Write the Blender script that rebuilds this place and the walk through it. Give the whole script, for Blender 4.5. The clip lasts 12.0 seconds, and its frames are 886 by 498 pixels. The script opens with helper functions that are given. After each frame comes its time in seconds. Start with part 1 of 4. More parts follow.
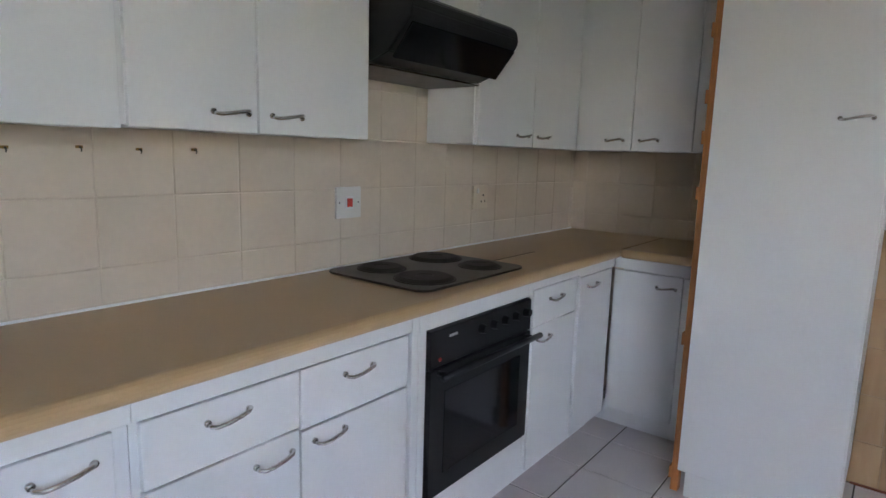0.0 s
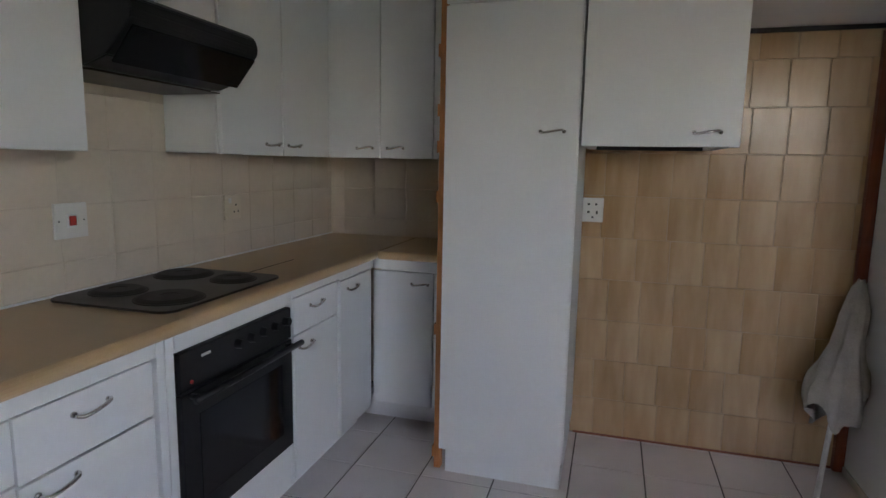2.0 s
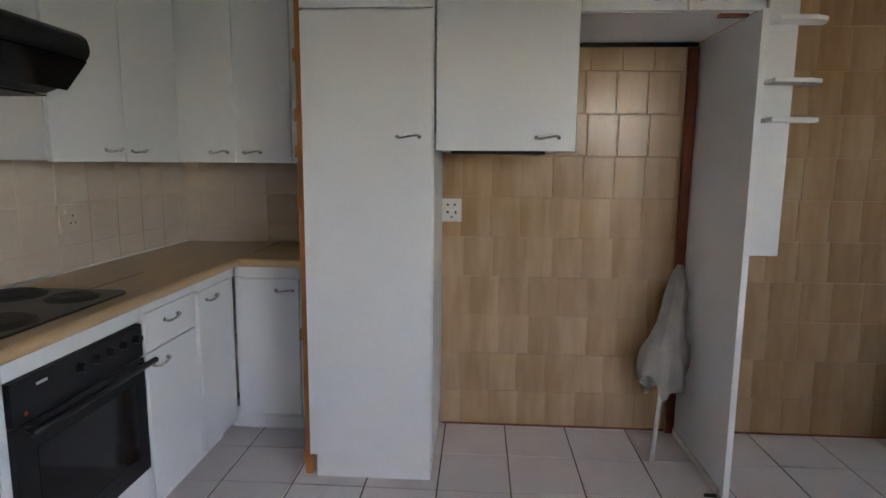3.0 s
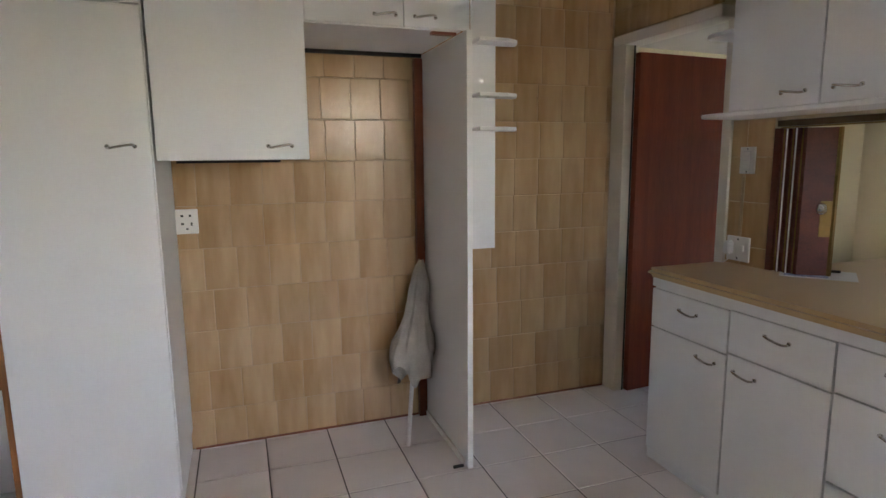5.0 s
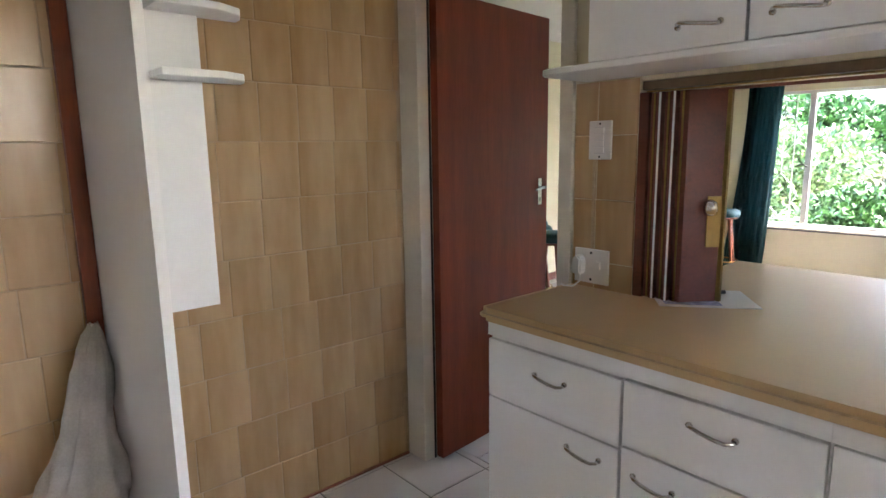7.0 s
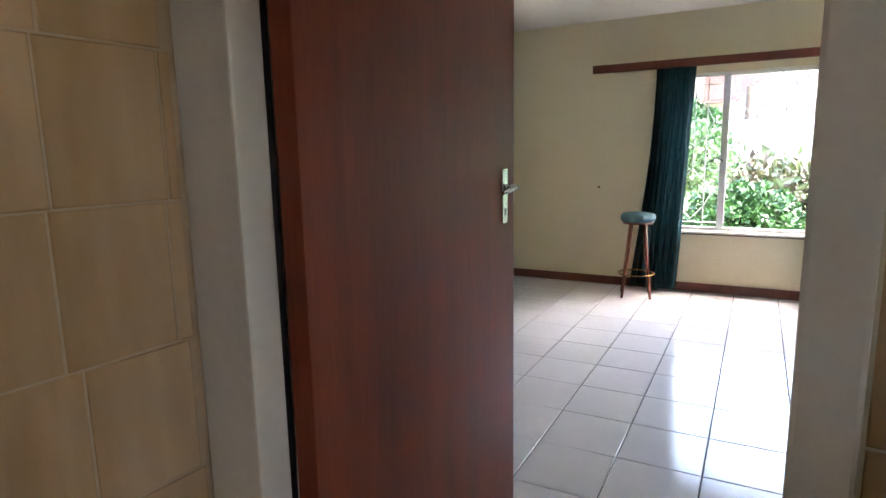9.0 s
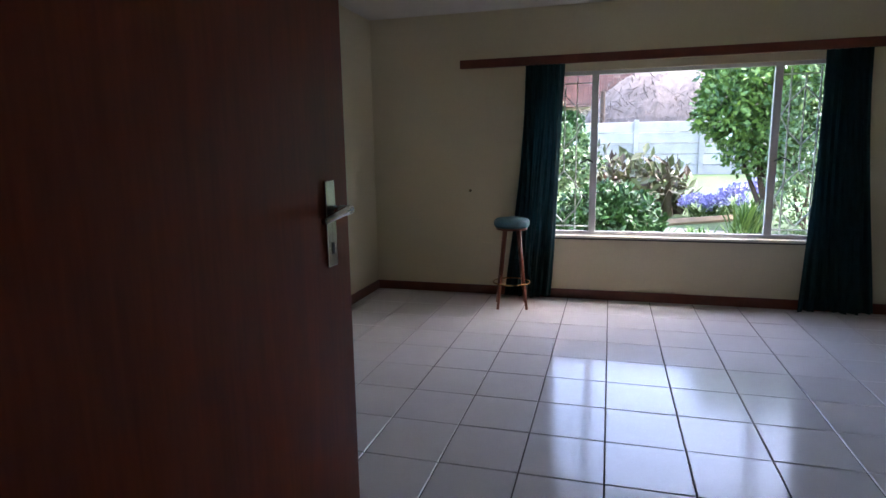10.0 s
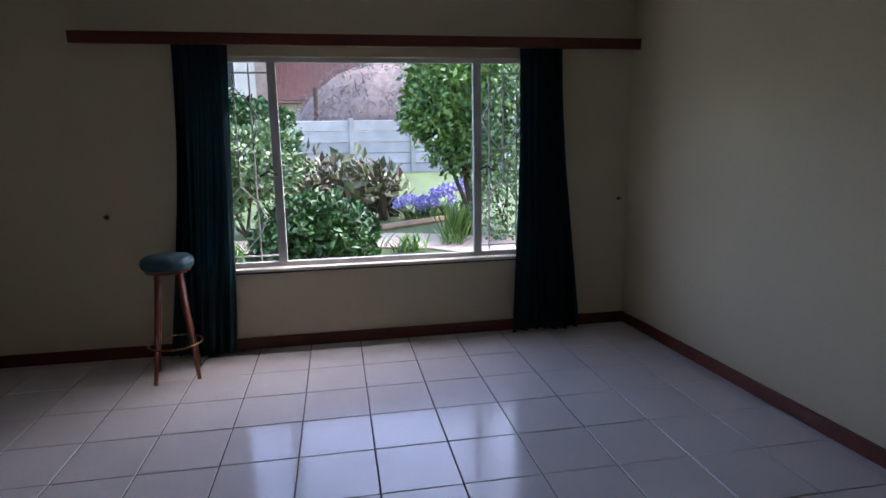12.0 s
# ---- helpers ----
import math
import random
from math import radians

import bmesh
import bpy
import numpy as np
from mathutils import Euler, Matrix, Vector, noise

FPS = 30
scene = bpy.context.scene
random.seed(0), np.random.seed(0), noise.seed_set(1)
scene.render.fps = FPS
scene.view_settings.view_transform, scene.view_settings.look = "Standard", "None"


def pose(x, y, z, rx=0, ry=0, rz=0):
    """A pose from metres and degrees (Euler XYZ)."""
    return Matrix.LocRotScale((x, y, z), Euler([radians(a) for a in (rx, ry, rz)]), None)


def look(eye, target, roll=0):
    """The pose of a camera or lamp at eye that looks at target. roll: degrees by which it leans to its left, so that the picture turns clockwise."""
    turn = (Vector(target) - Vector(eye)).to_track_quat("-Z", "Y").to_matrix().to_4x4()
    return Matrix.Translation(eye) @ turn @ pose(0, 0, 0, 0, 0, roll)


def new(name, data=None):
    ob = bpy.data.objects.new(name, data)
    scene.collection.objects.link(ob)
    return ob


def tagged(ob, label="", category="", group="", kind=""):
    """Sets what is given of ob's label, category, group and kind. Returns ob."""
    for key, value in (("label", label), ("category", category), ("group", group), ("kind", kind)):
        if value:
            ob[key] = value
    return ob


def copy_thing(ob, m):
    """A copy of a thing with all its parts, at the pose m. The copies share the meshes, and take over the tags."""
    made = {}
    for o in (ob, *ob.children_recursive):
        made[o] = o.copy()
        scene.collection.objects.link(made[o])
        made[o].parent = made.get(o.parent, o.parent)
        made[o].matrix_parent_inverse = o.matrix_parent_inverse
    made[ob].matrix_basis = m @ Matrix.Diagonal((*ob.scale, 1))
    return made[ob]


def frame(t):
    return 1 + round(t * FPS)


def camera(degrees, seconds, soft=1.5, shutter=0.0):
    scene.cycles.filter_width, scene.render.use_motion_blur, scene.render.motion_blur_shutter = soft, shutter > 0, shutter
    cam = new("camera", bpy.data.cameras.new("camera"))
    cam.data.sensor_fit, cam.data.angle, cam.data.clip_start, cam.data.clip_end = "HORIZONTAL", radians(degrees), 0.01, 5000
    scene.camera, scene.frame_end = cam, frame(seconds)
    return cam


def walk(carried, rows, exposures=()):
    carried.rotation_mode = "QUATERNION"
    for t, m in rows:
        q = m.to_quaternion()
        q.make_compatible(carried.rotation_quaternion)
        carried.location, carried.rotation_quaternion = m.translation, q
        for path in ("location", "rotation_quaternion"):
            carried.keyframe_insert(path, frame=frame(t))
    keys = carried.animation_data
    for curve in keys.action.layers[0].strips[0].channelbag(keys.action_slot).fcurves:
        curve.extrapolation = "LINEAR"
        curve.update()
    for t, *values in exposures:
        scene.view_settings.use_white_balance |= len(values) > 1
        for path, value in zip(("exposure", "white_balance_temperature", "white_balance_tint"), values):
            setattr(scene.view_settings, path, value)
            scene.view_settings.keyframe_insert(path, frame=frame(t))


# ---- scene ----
cam = camera(74.5, 12.0)
PATH = [
    (0, (0.285, 0.301, 1.337), (-0.936, 1.854, 1.022), 1.7),
    (0.5, (0.301, 0.299, 1.353), (-0.765, 1.963, 1.042), 1.6),
    (1, (0.325, 0.295, 1.36), (-0.579, 2.053, 1.057), 1.5),
    (1.5, (0.346, 0.298, 1.364), (-0.399, 2.13, 1.067), 1.4),
    (2, (0.374, 0.286, 1.364), (-0.174, 2.187, 1.075), 1.1),
    (2.5, (0.394, 0.27, 1.37), (0.074, 2.223, 1.084), 0.8),
    (3, (0.423, 0.243, 1.389), (0.303, 2.219, 1.1), 0.5),
    (3.2, (0.426, 0.24, 1.396), (0.387, 2.219, 1.106), 0.4),
    (4.8, (0.524, 0.22, 1.445), (1.108, 2.106, 1.129), -0.4),
    (5, (0.528, 0.215, 1.447), (1.177, 2.081, 1.135), -0.6),
    (5.5, (0.612, 0.297, 1.44), (1.431, 2.094, 1.127), -0.7),
    (6, (0.741, 0.525, 1.435), (1.749, 2.221, 1.109), -0.9),
    (6.5, (0.913, 0.844, 1.415), (2.082, 2.434, 1.085), -0.8),
    (6.7, (0.989, 0.99, 1.41), (2.216, 2.534, 1.073), -0.8),
    (8.3, (1.756, 2.148, 1.320), (3.257, 3.429, 0.993), -1.3),
    (8.5, (1.866, 2.257, 1.303), (3.402, 3.496, 0.975), -1.2),
    (9, (2.143, 2.457, 1.288), (3.789, 3.542, 0.957), -1.1),
    (9.5, (2.419, 2.589, 1.279), (4.177, 3.483, 0.946), -1.1),
    (10, (2.663, 2.641, 1.286), (4.503, 3.347, 0.950), -0.9),
    (10.5, (2.931, 2.686, 1.292), (4.851, 3.130, 0.953), -0.8),
    (11, (3.198, 2.586, 1.296), (5.162, 2.747, 0.958), -1.1),
    (11.5, (3.478, 2.536, 1.337), (5.445, 2.478, 0.981), -1.2),
    (12, (3.782, 2.502, 1.356), (5.740, 2.322, 0.994), -1.0),
]
EXPOSURES = [(0, 5.05, 6000, 13), (1.0, 4.5, 6000, 13), (2.0, 4.55, 6100, 13), (2.5, 4.8, 6200, 13), (3.2, 5.0, 6250, 13), (5.5, 5.35, 6650, 13), (6.7, 5.65, 6600, 13), (8.4, 6.35, 6850, 13), (9.0, 5.35, 6500, 13), (9.5, 4.4, 6250, 16), (10.0, 3.7, 6100, 19), (10.5, 3.35, 6050, 20), (11.0, 3.05, 6000, 21), (12.0, 2.85, 5950, 23)]
walk(cam, [(t, look(eye, target, roll)) for t, eye, target, roll in PATH], EXPOSURES)

# ---- world, sun and large lights ----
world = bpy.data.worlds.new("world")
scene.world = world
world.use_nodes = True
wn = world.node_tree
sky = wn.nodes.new("ShaderNodeTexSky")
sky.sky_type, sky.sun_disc = "NISHITA", False
sky.sun_elevation, sky.sun_rotation = radians(55), radians(150)
sky.air_density, sky.dust_density = 1.0, 3.0
bg = wn.nodes["Background"]
bg.inputs[1].default_value = 0.15
wn.links.new(sky.outputs[0], bg.inputs[0])
sun = new("sun", bpy.data.lights.new("sun", "SUN"))
sun.data.energy, sun.data.angle, sun.data.color = 1.1, radians(14), (1.0, 0.96, 0.9)
sun.matrix_world = look((20, -12, 30), (16, 2, 0))

# ---- materials ----


def mat(name, color, rough=0.5, metal=0.0, var=0.12, scale=6.0, grain=60.0, bump=0.1, stretch=(1, 1, 1), piece=0.0, coat=0.0, tint=None, spec=0.5, sweep=0.0):
    """A procedural surface: base colour varied at two scales, roughness wear and fine relief."""
    m = bpy.data.materials.new(name)
    m.use_nodes = True
    nt = m.node_tree
    b = nt.nodes["Principled BSDF"]
    b.inputs["Metallic"].default_value = metal
    b.inputs["Coat Weight"].default_value = coat
    b.inputs["Specular IOR Level"].default_value = spec
    geo = nt.nodes.new("ShaderNodeNewGeometry")
    vm = nt.nodes.new("ShaderNodeVectorMath")
    vm.operation = "MULTIPLY"
    vm.inputs[1].default_value = stretch
    nt.links.new(geo.outputs["Position"], vm.inputs[0])
    big = nt.nodes.new("ShaderNodeTexNoise")
    big.inputs["Scale"].default_value, big.inputs["Detail"].default_value = scale, 4
    fine = nt.nodes.new("ShaderNodeTexNoise")
    fine.inputs["Scale"].default_value, fine.inputs["Detail"].default_value = grain, 3
    nt.links.new(vm.outputs[0], big.inputs["Vector"])
    nt.links.new(vm.outputs[0], fine.inputs["Vector"])
    add = nt.nodes.new("ShaderNodeMath")
    add.operation = "MULTIPLY_ADD"
    add.inputs[1].default_value = 0.65
    nt.links.new(big.outputs["Fac"], add.inputs[0])
    mul = nt.nodes.new("ShaderNodeMath")
    mul.operation = "MULTIPLY"
    mul.inputs[1].default_value = 0.35
    nt.links.new(fine.outputs["Fac"], mul.inputs[0])
    nt.links.new(mul.outputs[0], add.inputs[2])
    fac = add.outputs[0]
    if piece:
        info = nt.nodes.new("ShaderNodeObjectInfo")
        pm = nt.nodes.new("ShaderNodeMath")
        pm.operation = "MULTIPLY_ADD"
        pm.inputs[1].default_value = piece
        nt.links.new(info.outputs["Random"], pm.inputs[0])
        nt.links.new(fac, pm.inputs[2])
        off = nt.nodes.new("ShaderNodeMath")
        off.operation = "SUBTRACT"
        off.inputs[1].default_value = piece / 2
        nt.links.new(pm.outputs[0], off.inputs[0])
        fac = off.outputs[0]
    if sweep:
        tc = nt.nodes.new("ShaderNodeTexCoord")
        sx = nt.nodes.new("ShaderNodeSeparateXYZ")
        nt.links.new(tc.outputs["Object"], sx.inputs[0])
        sm = nt.nodes.new("ShaderNodeMath")
        sm.operation = "MULTIPLY_ADD"
        sm.inputs[1].default_value = sweep / 0.2
        nt.links.new(sx.outputs["X"], sm.inputs[0])
        nt.links.new(fac, sm.inputs[2])
        fac = sm.outputs[0]
    ramp = nt.nodes.new("ShaderNodeValToRGB")
    lo = [max(0, c * (1 - var)) for c in color]
    hi = [min(1, c * (1 + var)) for c in (tint or color)]
    ramp.color_ramp.elements[0].position, ramp.color_ramp.elements[0].color = 0.3, (*lo, 1)
    ramp.color_ramp.elements[1].position, ramp.color_ramp.elements[1].color = 0.7, (*hi, 1)
    nt.links.new(fac, ramp.inputs[0])
    nt.links.new(ramp.outputs[0], b.inputs["Base Color"])
    rr = nt.nodes.new("ShaderNodeMapRange")
    rr.inputs["To Min"].default_value, rr.inputs["To Max"].default_value = max(0.02, rough * 0.8), min(1, rough * 1.2)
    nt.links.new(big.outputs["Fac"], rr.inputs["Value"])
    nt.links.new(rr.outputs[0], b.inputs["Roughness"])
    if bump:
        bp = nt.nodes.new("ShaderNodeBump")
        bp.inputs["Strength"].default_value, bp.inputs["Distance"].default_value = bump, 0.003
        nt.links.new(fac, bp.inputs["Height"])
        nt.links.new(bp.outputs[0], b.inputs["Normal"])
    return m


def leaf_mat(name, dark, light):
    """Leaves: each one its own green, some light passing through."""
    m = bpy.data.materials.new(name)
    m.use_nodes = True
    nt = m.node_tree
    b = nt.nodes["Principled BSDF"]
    geo = nt.nodes.new("ShaderNodeNewGeometry")
    ramp = nt.nodes.new("ShaderNodeValToRGB")
    ramp.color_ramp.elements[0].color, ramp.color_ramp.elements[1].color = (*dark, 1), (*light, 1)
    nt.links.new(geo.outputs["Random Per Island"], ramp.inputs[0])
    nt.links.new(ramp.outputs[0], b.inputs["Base Color"])
    b.inputs["Roughness"].default_value = 0.45
    return m


M_WHITE = mat("white_melamine", (0.74, 0.755, 0.76), 0.42, var=0.03, scale=2, grain=90, bump=0.04)
M_WHITE_EDGE = mat("white_edging", (0.78, 0.79, 0.79), 0.45, var=0.04, scale=5, bump=0.03)
M_OLDWHITE = mat("yellowed_white", (0.62, 0.60, 0.56), 0.5, var=0.08, scale=5, bump=0.05)
M_TOP = mat("tan_laminate", (0.50, 0.345, 0.185), 0.33, var=0.07, scale=3, grain=220, bump=0.03)
M_STOVE_TILE = mat("cream_wall_tile", (0.66, 0.575, 0.47), 0.34, var=0.05, scale=7, grain=50, bump=0.05, piece=0.12)
M_FRIDGE_TILE = mat("beige_wall_tile", (0.47, 0.29, 0.14), 0.24, var=0.16, scale=2.6, grain=9, bump=0.05, stretch=(2.6, 2.6, 0.5), piece=0.16, tint=(0.50, 0.355, 0.21), sweep=0.2)
M_GROUT_WALL = mat("wall_grout", (0.46, 0.34, 0.21), 0.8, var=0.1)
M_GROUT_CREAM = mat("cream_grout", (0.64, 0.56, 0.46), 0.8, var=0.06)
M_FLOOR_K = mat("pale_floor_tile", (0.68, 0.63, 0.61), 0.22, var=0.06, scale=4, grain=120, bump=0.04, piece=0.15)
M_FLOOR_L = mat("grey_floor_tile", (0.70, 0.67, 0.67), 0.14, var=0.06, scale=3, grain=120, bump=0.05, piece=0.15)
M_GROUT = mat("floor_grout", (0.10, 0.085, 0.08), 0.9, var=0.3, scale=9)
M_PLASTER = mat("cream_plaster", (0.62, 0.55, 0.385), 0.7, var=0.05, scale=1.6, grain=70, bump=0.12)
M_CEIL = mat("ceiling_paint", (0.62, 0.59, 0.54), 0.8, var=0.04, scale=2, bump=0.05)
M_WALLPLAIN = mat("kitchen_paint", (0.62, 0.55, 0.44), 0.7, var=0.05, scale=2, bump=0.08)
M_DOOR = mat("red_brown_door", (0.20, 0.038, 0.014), 0.45, spec=0.2, var=0.22, scale=3, grain=24, bump=0.05, stretch=(6, 6, 0.5), tint=(0.205, 0.042, 0.017))
M_DARKWOOD = mat("dark_stained_wood", (0.13, 0.028, 0.014), 0.38, var=0.3, scale=5, grain=40, bump=0.08, stretch=(3, 1, 3))
M_LEG = mat("stool_leg_wood", (0.19, 0.055, 0.028), 0.35, var=0.3, scale=8, grain=50, bump=0.06, stretch=(3, 3, 0.6))
M_STRIP = mat("orange_pine", (0.42, 0.17, 0.055), 0.55, var=0.35, scale=7, grain=40, bump=0.15, stretch=(4, 4, 0.5))
M_BATTEN = mat("red_batten", (0.20, 0.05, 0.018), 0.5, var=0.3, scale=6, grain=30, bump=0.1, stretch=(4, 4, 0.5))
M_BLACK = mat("black_enamel", (0.010, 0.010, 0.011), 0.36, spec=0.3, var=0.3, scale=8, bump=0.03)
M_BLACKGLASS = mat("oven_glass", (0.006, 0.006, 0.007), 0.08, spec=0.3, var=0.2, scale=5, bump=0.0)
M_HOB = mat("brown_enamel", (0.022, 0.015, 0.013), 0.34, spec=0.35, var=0.3, scale=10, bump=0.05)
M_PLATE = mat("cast_iron", (0.03, 0.028, 0.027), 0.6, 0.3, var=0.3, scale=20, bump=0.2)
M_CHROME = mat("brushed_chrome", (0.62, 0.61, 0.60), 0.22, 1.0, var=0.06, scale=30, bump=0.02)
M_BRASS = mat("brass", (0.27, 0.17, 0.06), 0.42, 1.0, var=0.15, scale=20, bump=0.03)
M_PLASTIC = mat("white_plastic", (0.74, 0.73, 0.70), 0.35, var=0.03, scale=10, bump=0.0)
M_PLASTIC_OLD = mat("aged_plastic", (0.70, 0.62, 0.50), 0.4, var=0.04, scale=10, bump=0.0)
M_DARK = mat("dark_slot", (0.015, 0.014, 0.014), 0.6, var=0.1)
M_RED = mat("red_switch", (0.5, 0.03, 0.02), 0.4, var=0.1)
M_TEAL = mat("teal_velvet", (0.012, 0.058, 0.068), 0.85, var=0.35, scale=8, grain=90, bump=0.2)
M_SEAT = mat("teal_upholstery", (0.028, 0.085, 0.10), 0.7, var=0.2, scale=15, grain=200, bump=0.25)
M_CLOTH = mat("grubby_cotton", (0.40, 0.37, 0.33), 0.9, var=0.18, scale=12, grain=150, bump=0.4)
M_FRAME = mat("cream_gloss_paint", (0.70, 0.66, 0.57), 0.35, var=0.06, scale=5, bump=0.08)
M_STEEL = mat("painted_steel", (0.62, 0.62, 0.61), 0.45, var=0.08, scale=12, bump=0.05)
M_SILLDARK = mat("dark_sill_tile", (0.05, 0.035, 0.04), 0.4, var=0.2)
M_PAPER = mat("paper", (0.72, 0.72, 0.74), 0.6, var=0.03, bump=0.0)
M_BLUE = mat("blue_print", (0.10, 0.16, 0.42), 0.5, var=0.4, scale=30, bump=0.0, tint=(0.35, 0.4, 0.6))
M_LAWN = mat("lawn", (0.06, 0.10, 0.03), 0.9, var=0.45, scale=1.5, grain=25, bump=0.6)
M_PATH = mat("pale_gravel_path", (0.42, 0.33, 0.26), 0.9, var=0.2, scale=4, grain=40, bump=0.5)
M_KERB = mat("kerb_wood", (0.28, 0.20, 0.12), 0.8, var=0.3, scale=6, bump=0.3)
M_CONCRETE = mat("weathered_concrete", (0.42, 0.40, 0.37), 0.85, var=0.2, scale=2.5, grain=30, bump=0.3, piece=0.25)
M_THATCH = mat("grey_thatch", (0.15, 0.12, 0.105), 0.95, var=0.5, scale=5, grain=30, bump=1.0, stretch=(1, 1, 0.35))
M_RIDGE = mat("thatch_ridge", (0.42, 0.36, 0.26), 0.9, var=0.2, scale=4, bump=0.3)
M_ROOF = mat("red_roof_tile", (0.20, 0.115, 0.095), 0.8, var=0.25, scale=3, grain=20, bump=0.3, piece=0.3)
M_HOUSE = mat("house_render", (0.62, 0.55, 0.46), 0.85, var=0.1, scale=2, bump=0.2)
M_BRICK = mat("face_brick", (0.34, 0.24, 0.18), 0.85, var=0.3, scale=5, grain=30, bump=0.4)
M_BRONZE = mat("bronze_track", (0.16, 0.11, 0.06), 0.45, 0.5, var=0.15, scale=10, bump=0.05)
M_BARK = mat("bark", (0.09, 0.06, 0.04), 0.9, var=0.4, scale=12, bump=0.6)
L_HEDGE = leaf_mat("hedge_leaf", (0.012, 0.045, 0.010), (0.05, 0.13, 0.03))
L_TREE = leaf_mat("tree_leaf", (0.025, 0.08, 0.014), (0.20, 0.34, 0.07))
L_PALE = leaf_mat("pale_leaf", (0.03, 0.08, 0.025), (0.20, 0.31, 0.12))
L_CANNA = leaf_mat("canna_leaf", (0.07, 0.035, 0.022), (0.16, 0.20, 0.08))
L_AGA = leaf_mat("strap_leaf", (0.05, 0.12, 0.02), (0.18, 0.30, 0.06))
L_LILAC = leaf_mat("lilac_petal", (0.24, 0.22, 0.50), (0.46, 0.44, 0.78))
L_WHITE = leaf_mat("white_petal", (0.7, 0.7, 0.65), (0.8, 0.8, 0.8))
M_GLASS = bpy.data.materials.new("window_glass")
M_GLASS.use_nodes = True
gb = M_GLASS.node_tree.nodes["Principled BSDF"]
gb.inputs["Transmission Weight"].default_value, gb.inputs["Roughness"].default_value, gb.inputs["IOR"].default_value = 1.0, 0.0, 1.02

# ---- building helpers ----


def bx(bm, x0, x1, y0, y1, z0, z1):
    """Adds a box to a bmesh."""
    vs = [bm.verts.new((x, y, z)) for x in (x0, x1) for y in (y0, y1) for z in (z0, z1)]
    for f in ((0, 1, 3, 2), (4, 6, 7, 5), (0, 4, 5, 1), (2, 3, 7, 6), (0, 2, 6, 4), (1, 5, 7, 3)):
        bm.faces.new([vs[i] for i in f])
    return bm


def box(x0, x1, y0, y1, z0, z1, bevel=0.0, seg=2):
    bm = bx(bmesh.new(), x0, x1, y0, y1, z0, z1)
    if bevel:
        bmesh.ops.bevel(bm, geom=bm.edges[:], offset=bevel, segments=seg, affect="EDGES", profile=0.6)
    return bm


def prism(pts, axis, a, b, bevel=0.0, seg=2):
    """Extrudes a closed outline along x, y or z, from a to b."""
    bm = bmesh.new()

    def at(p, v):
        return {"x": (v, p[0], p[1]), "y": (p[0], v, p[1]), "z": (p[0], p[1], v)}[axis]

    lo = [bm.verts.new(at(p, a)) for p in pts]
    hi = [bm.verts.new(at(p, b)) for p in pts]
    bm.faces.new(lo)
    bm.faces.new(hi[::-1])
    n = len(pts)
    for i in range(n):
        bm.faces.new([lo[i], hi[i], hi[(i + 1) % n], lo[(i + 1) % n]])
    bmesh.ops.recalc_face_normals(bm, faces=bm.faces)
    if bevel:
        bmesh.ops.bevel(bm, geom=bm.edges[:], offset=bevel, segments=seg, affect="EDGES")
    return bm


def tube(bm, pts, r, seg=8, r2=None):
    """A round bar through the points, tapering from r to r2."""
    pts = [Vector(p) for p in pts]
    rings = []
    for i, p in enumerate(pts):
        d = (pts[min(i + 1, len(pts) - 1)] - pts[max(i - 1, 0)]).normalized()
        q = d.to_track_quat("Z", "Y")
        rad = r if r2 is None else r + (r2 - r) * i / (len(pts) - 1)
        rings.append([bm.verts.new(p + q @ Vector((rad * math.cos(2 * math.pi * k / seg), rad * math.sin(2 * math.pi * k / seg), 0))) for k in range(seg)])
    for a, b in zip(rings, rings[1:]):
        for k in range(seg):
            bm.faces.new([a[k], a[(k + 1) % seg], b[(k + 1) % seg], b[k]])
    bm.faces.new(rings[0][::-1])
    bm.faces.new(rings[-1])
    return bm


def lathe(profile, seg=24, cx=0.0, cy=0.0):
    """Turns a profile of (radius, z) about the upright axis."""
    bm = bmesh.new()
    rings = [[bm.verts.new((cx + r * math.cos(2 * math.pi * k / seg), cy + r * math.sin(2 * math.pi * k / seg), z)) for k in range(seg)] for r, z in profile]
    for a, b in zip(rings, rings[1:]):
        for k in range(seg):
            bm.faces.new([a[k], a[(k + 1) % seg], b[(k + 1) % seg], b[k]])
    bm.faces.new(rings[0][::-1])
    bm.faces.new(rings[-1])
    return bm


def mesh_of(name, bm, material, smooth=False):
    me = bpy.data.meshes.new(name)
    bm.normal_update()
    bm.to_mesh(me)
    bm.free()
    me.materials.append(material)
    if smooth:
        me.shade_smooth()
    return me


def thing(name, label, category, group="", loc=(0, 0, 0)):
    ob = new(name)
    ob.location = loc
    ob.empty_display_size = 0.1
    return tagged(ob, label, category, group)


def part(name, bm, material, parent, label="", smooth=False):
    """Links a bmesh, in world places, as one mesh under a thing or a part."""
    ob = new(name, mesh_of(name, bm, material, smooth))
    ob.parent = parent
    shift = Vector((0, 0, 0))
    p = parent
    while p:
        shift += p.location
        p = p.parent
    ob.location = -shift
    if label:
        ob["label"] = label
    return ob


def single(name, bm, material, label, category, group="", smooth=False):
    return tagged(new(name, mesh_of(name, bm, material, smooth)), label, category, group)


def structure(name, bm, material, label, category, smooth=False):
    return tagged(new(name, mesh_of(name, bm, material, smooth)), label, category, kind="structure")


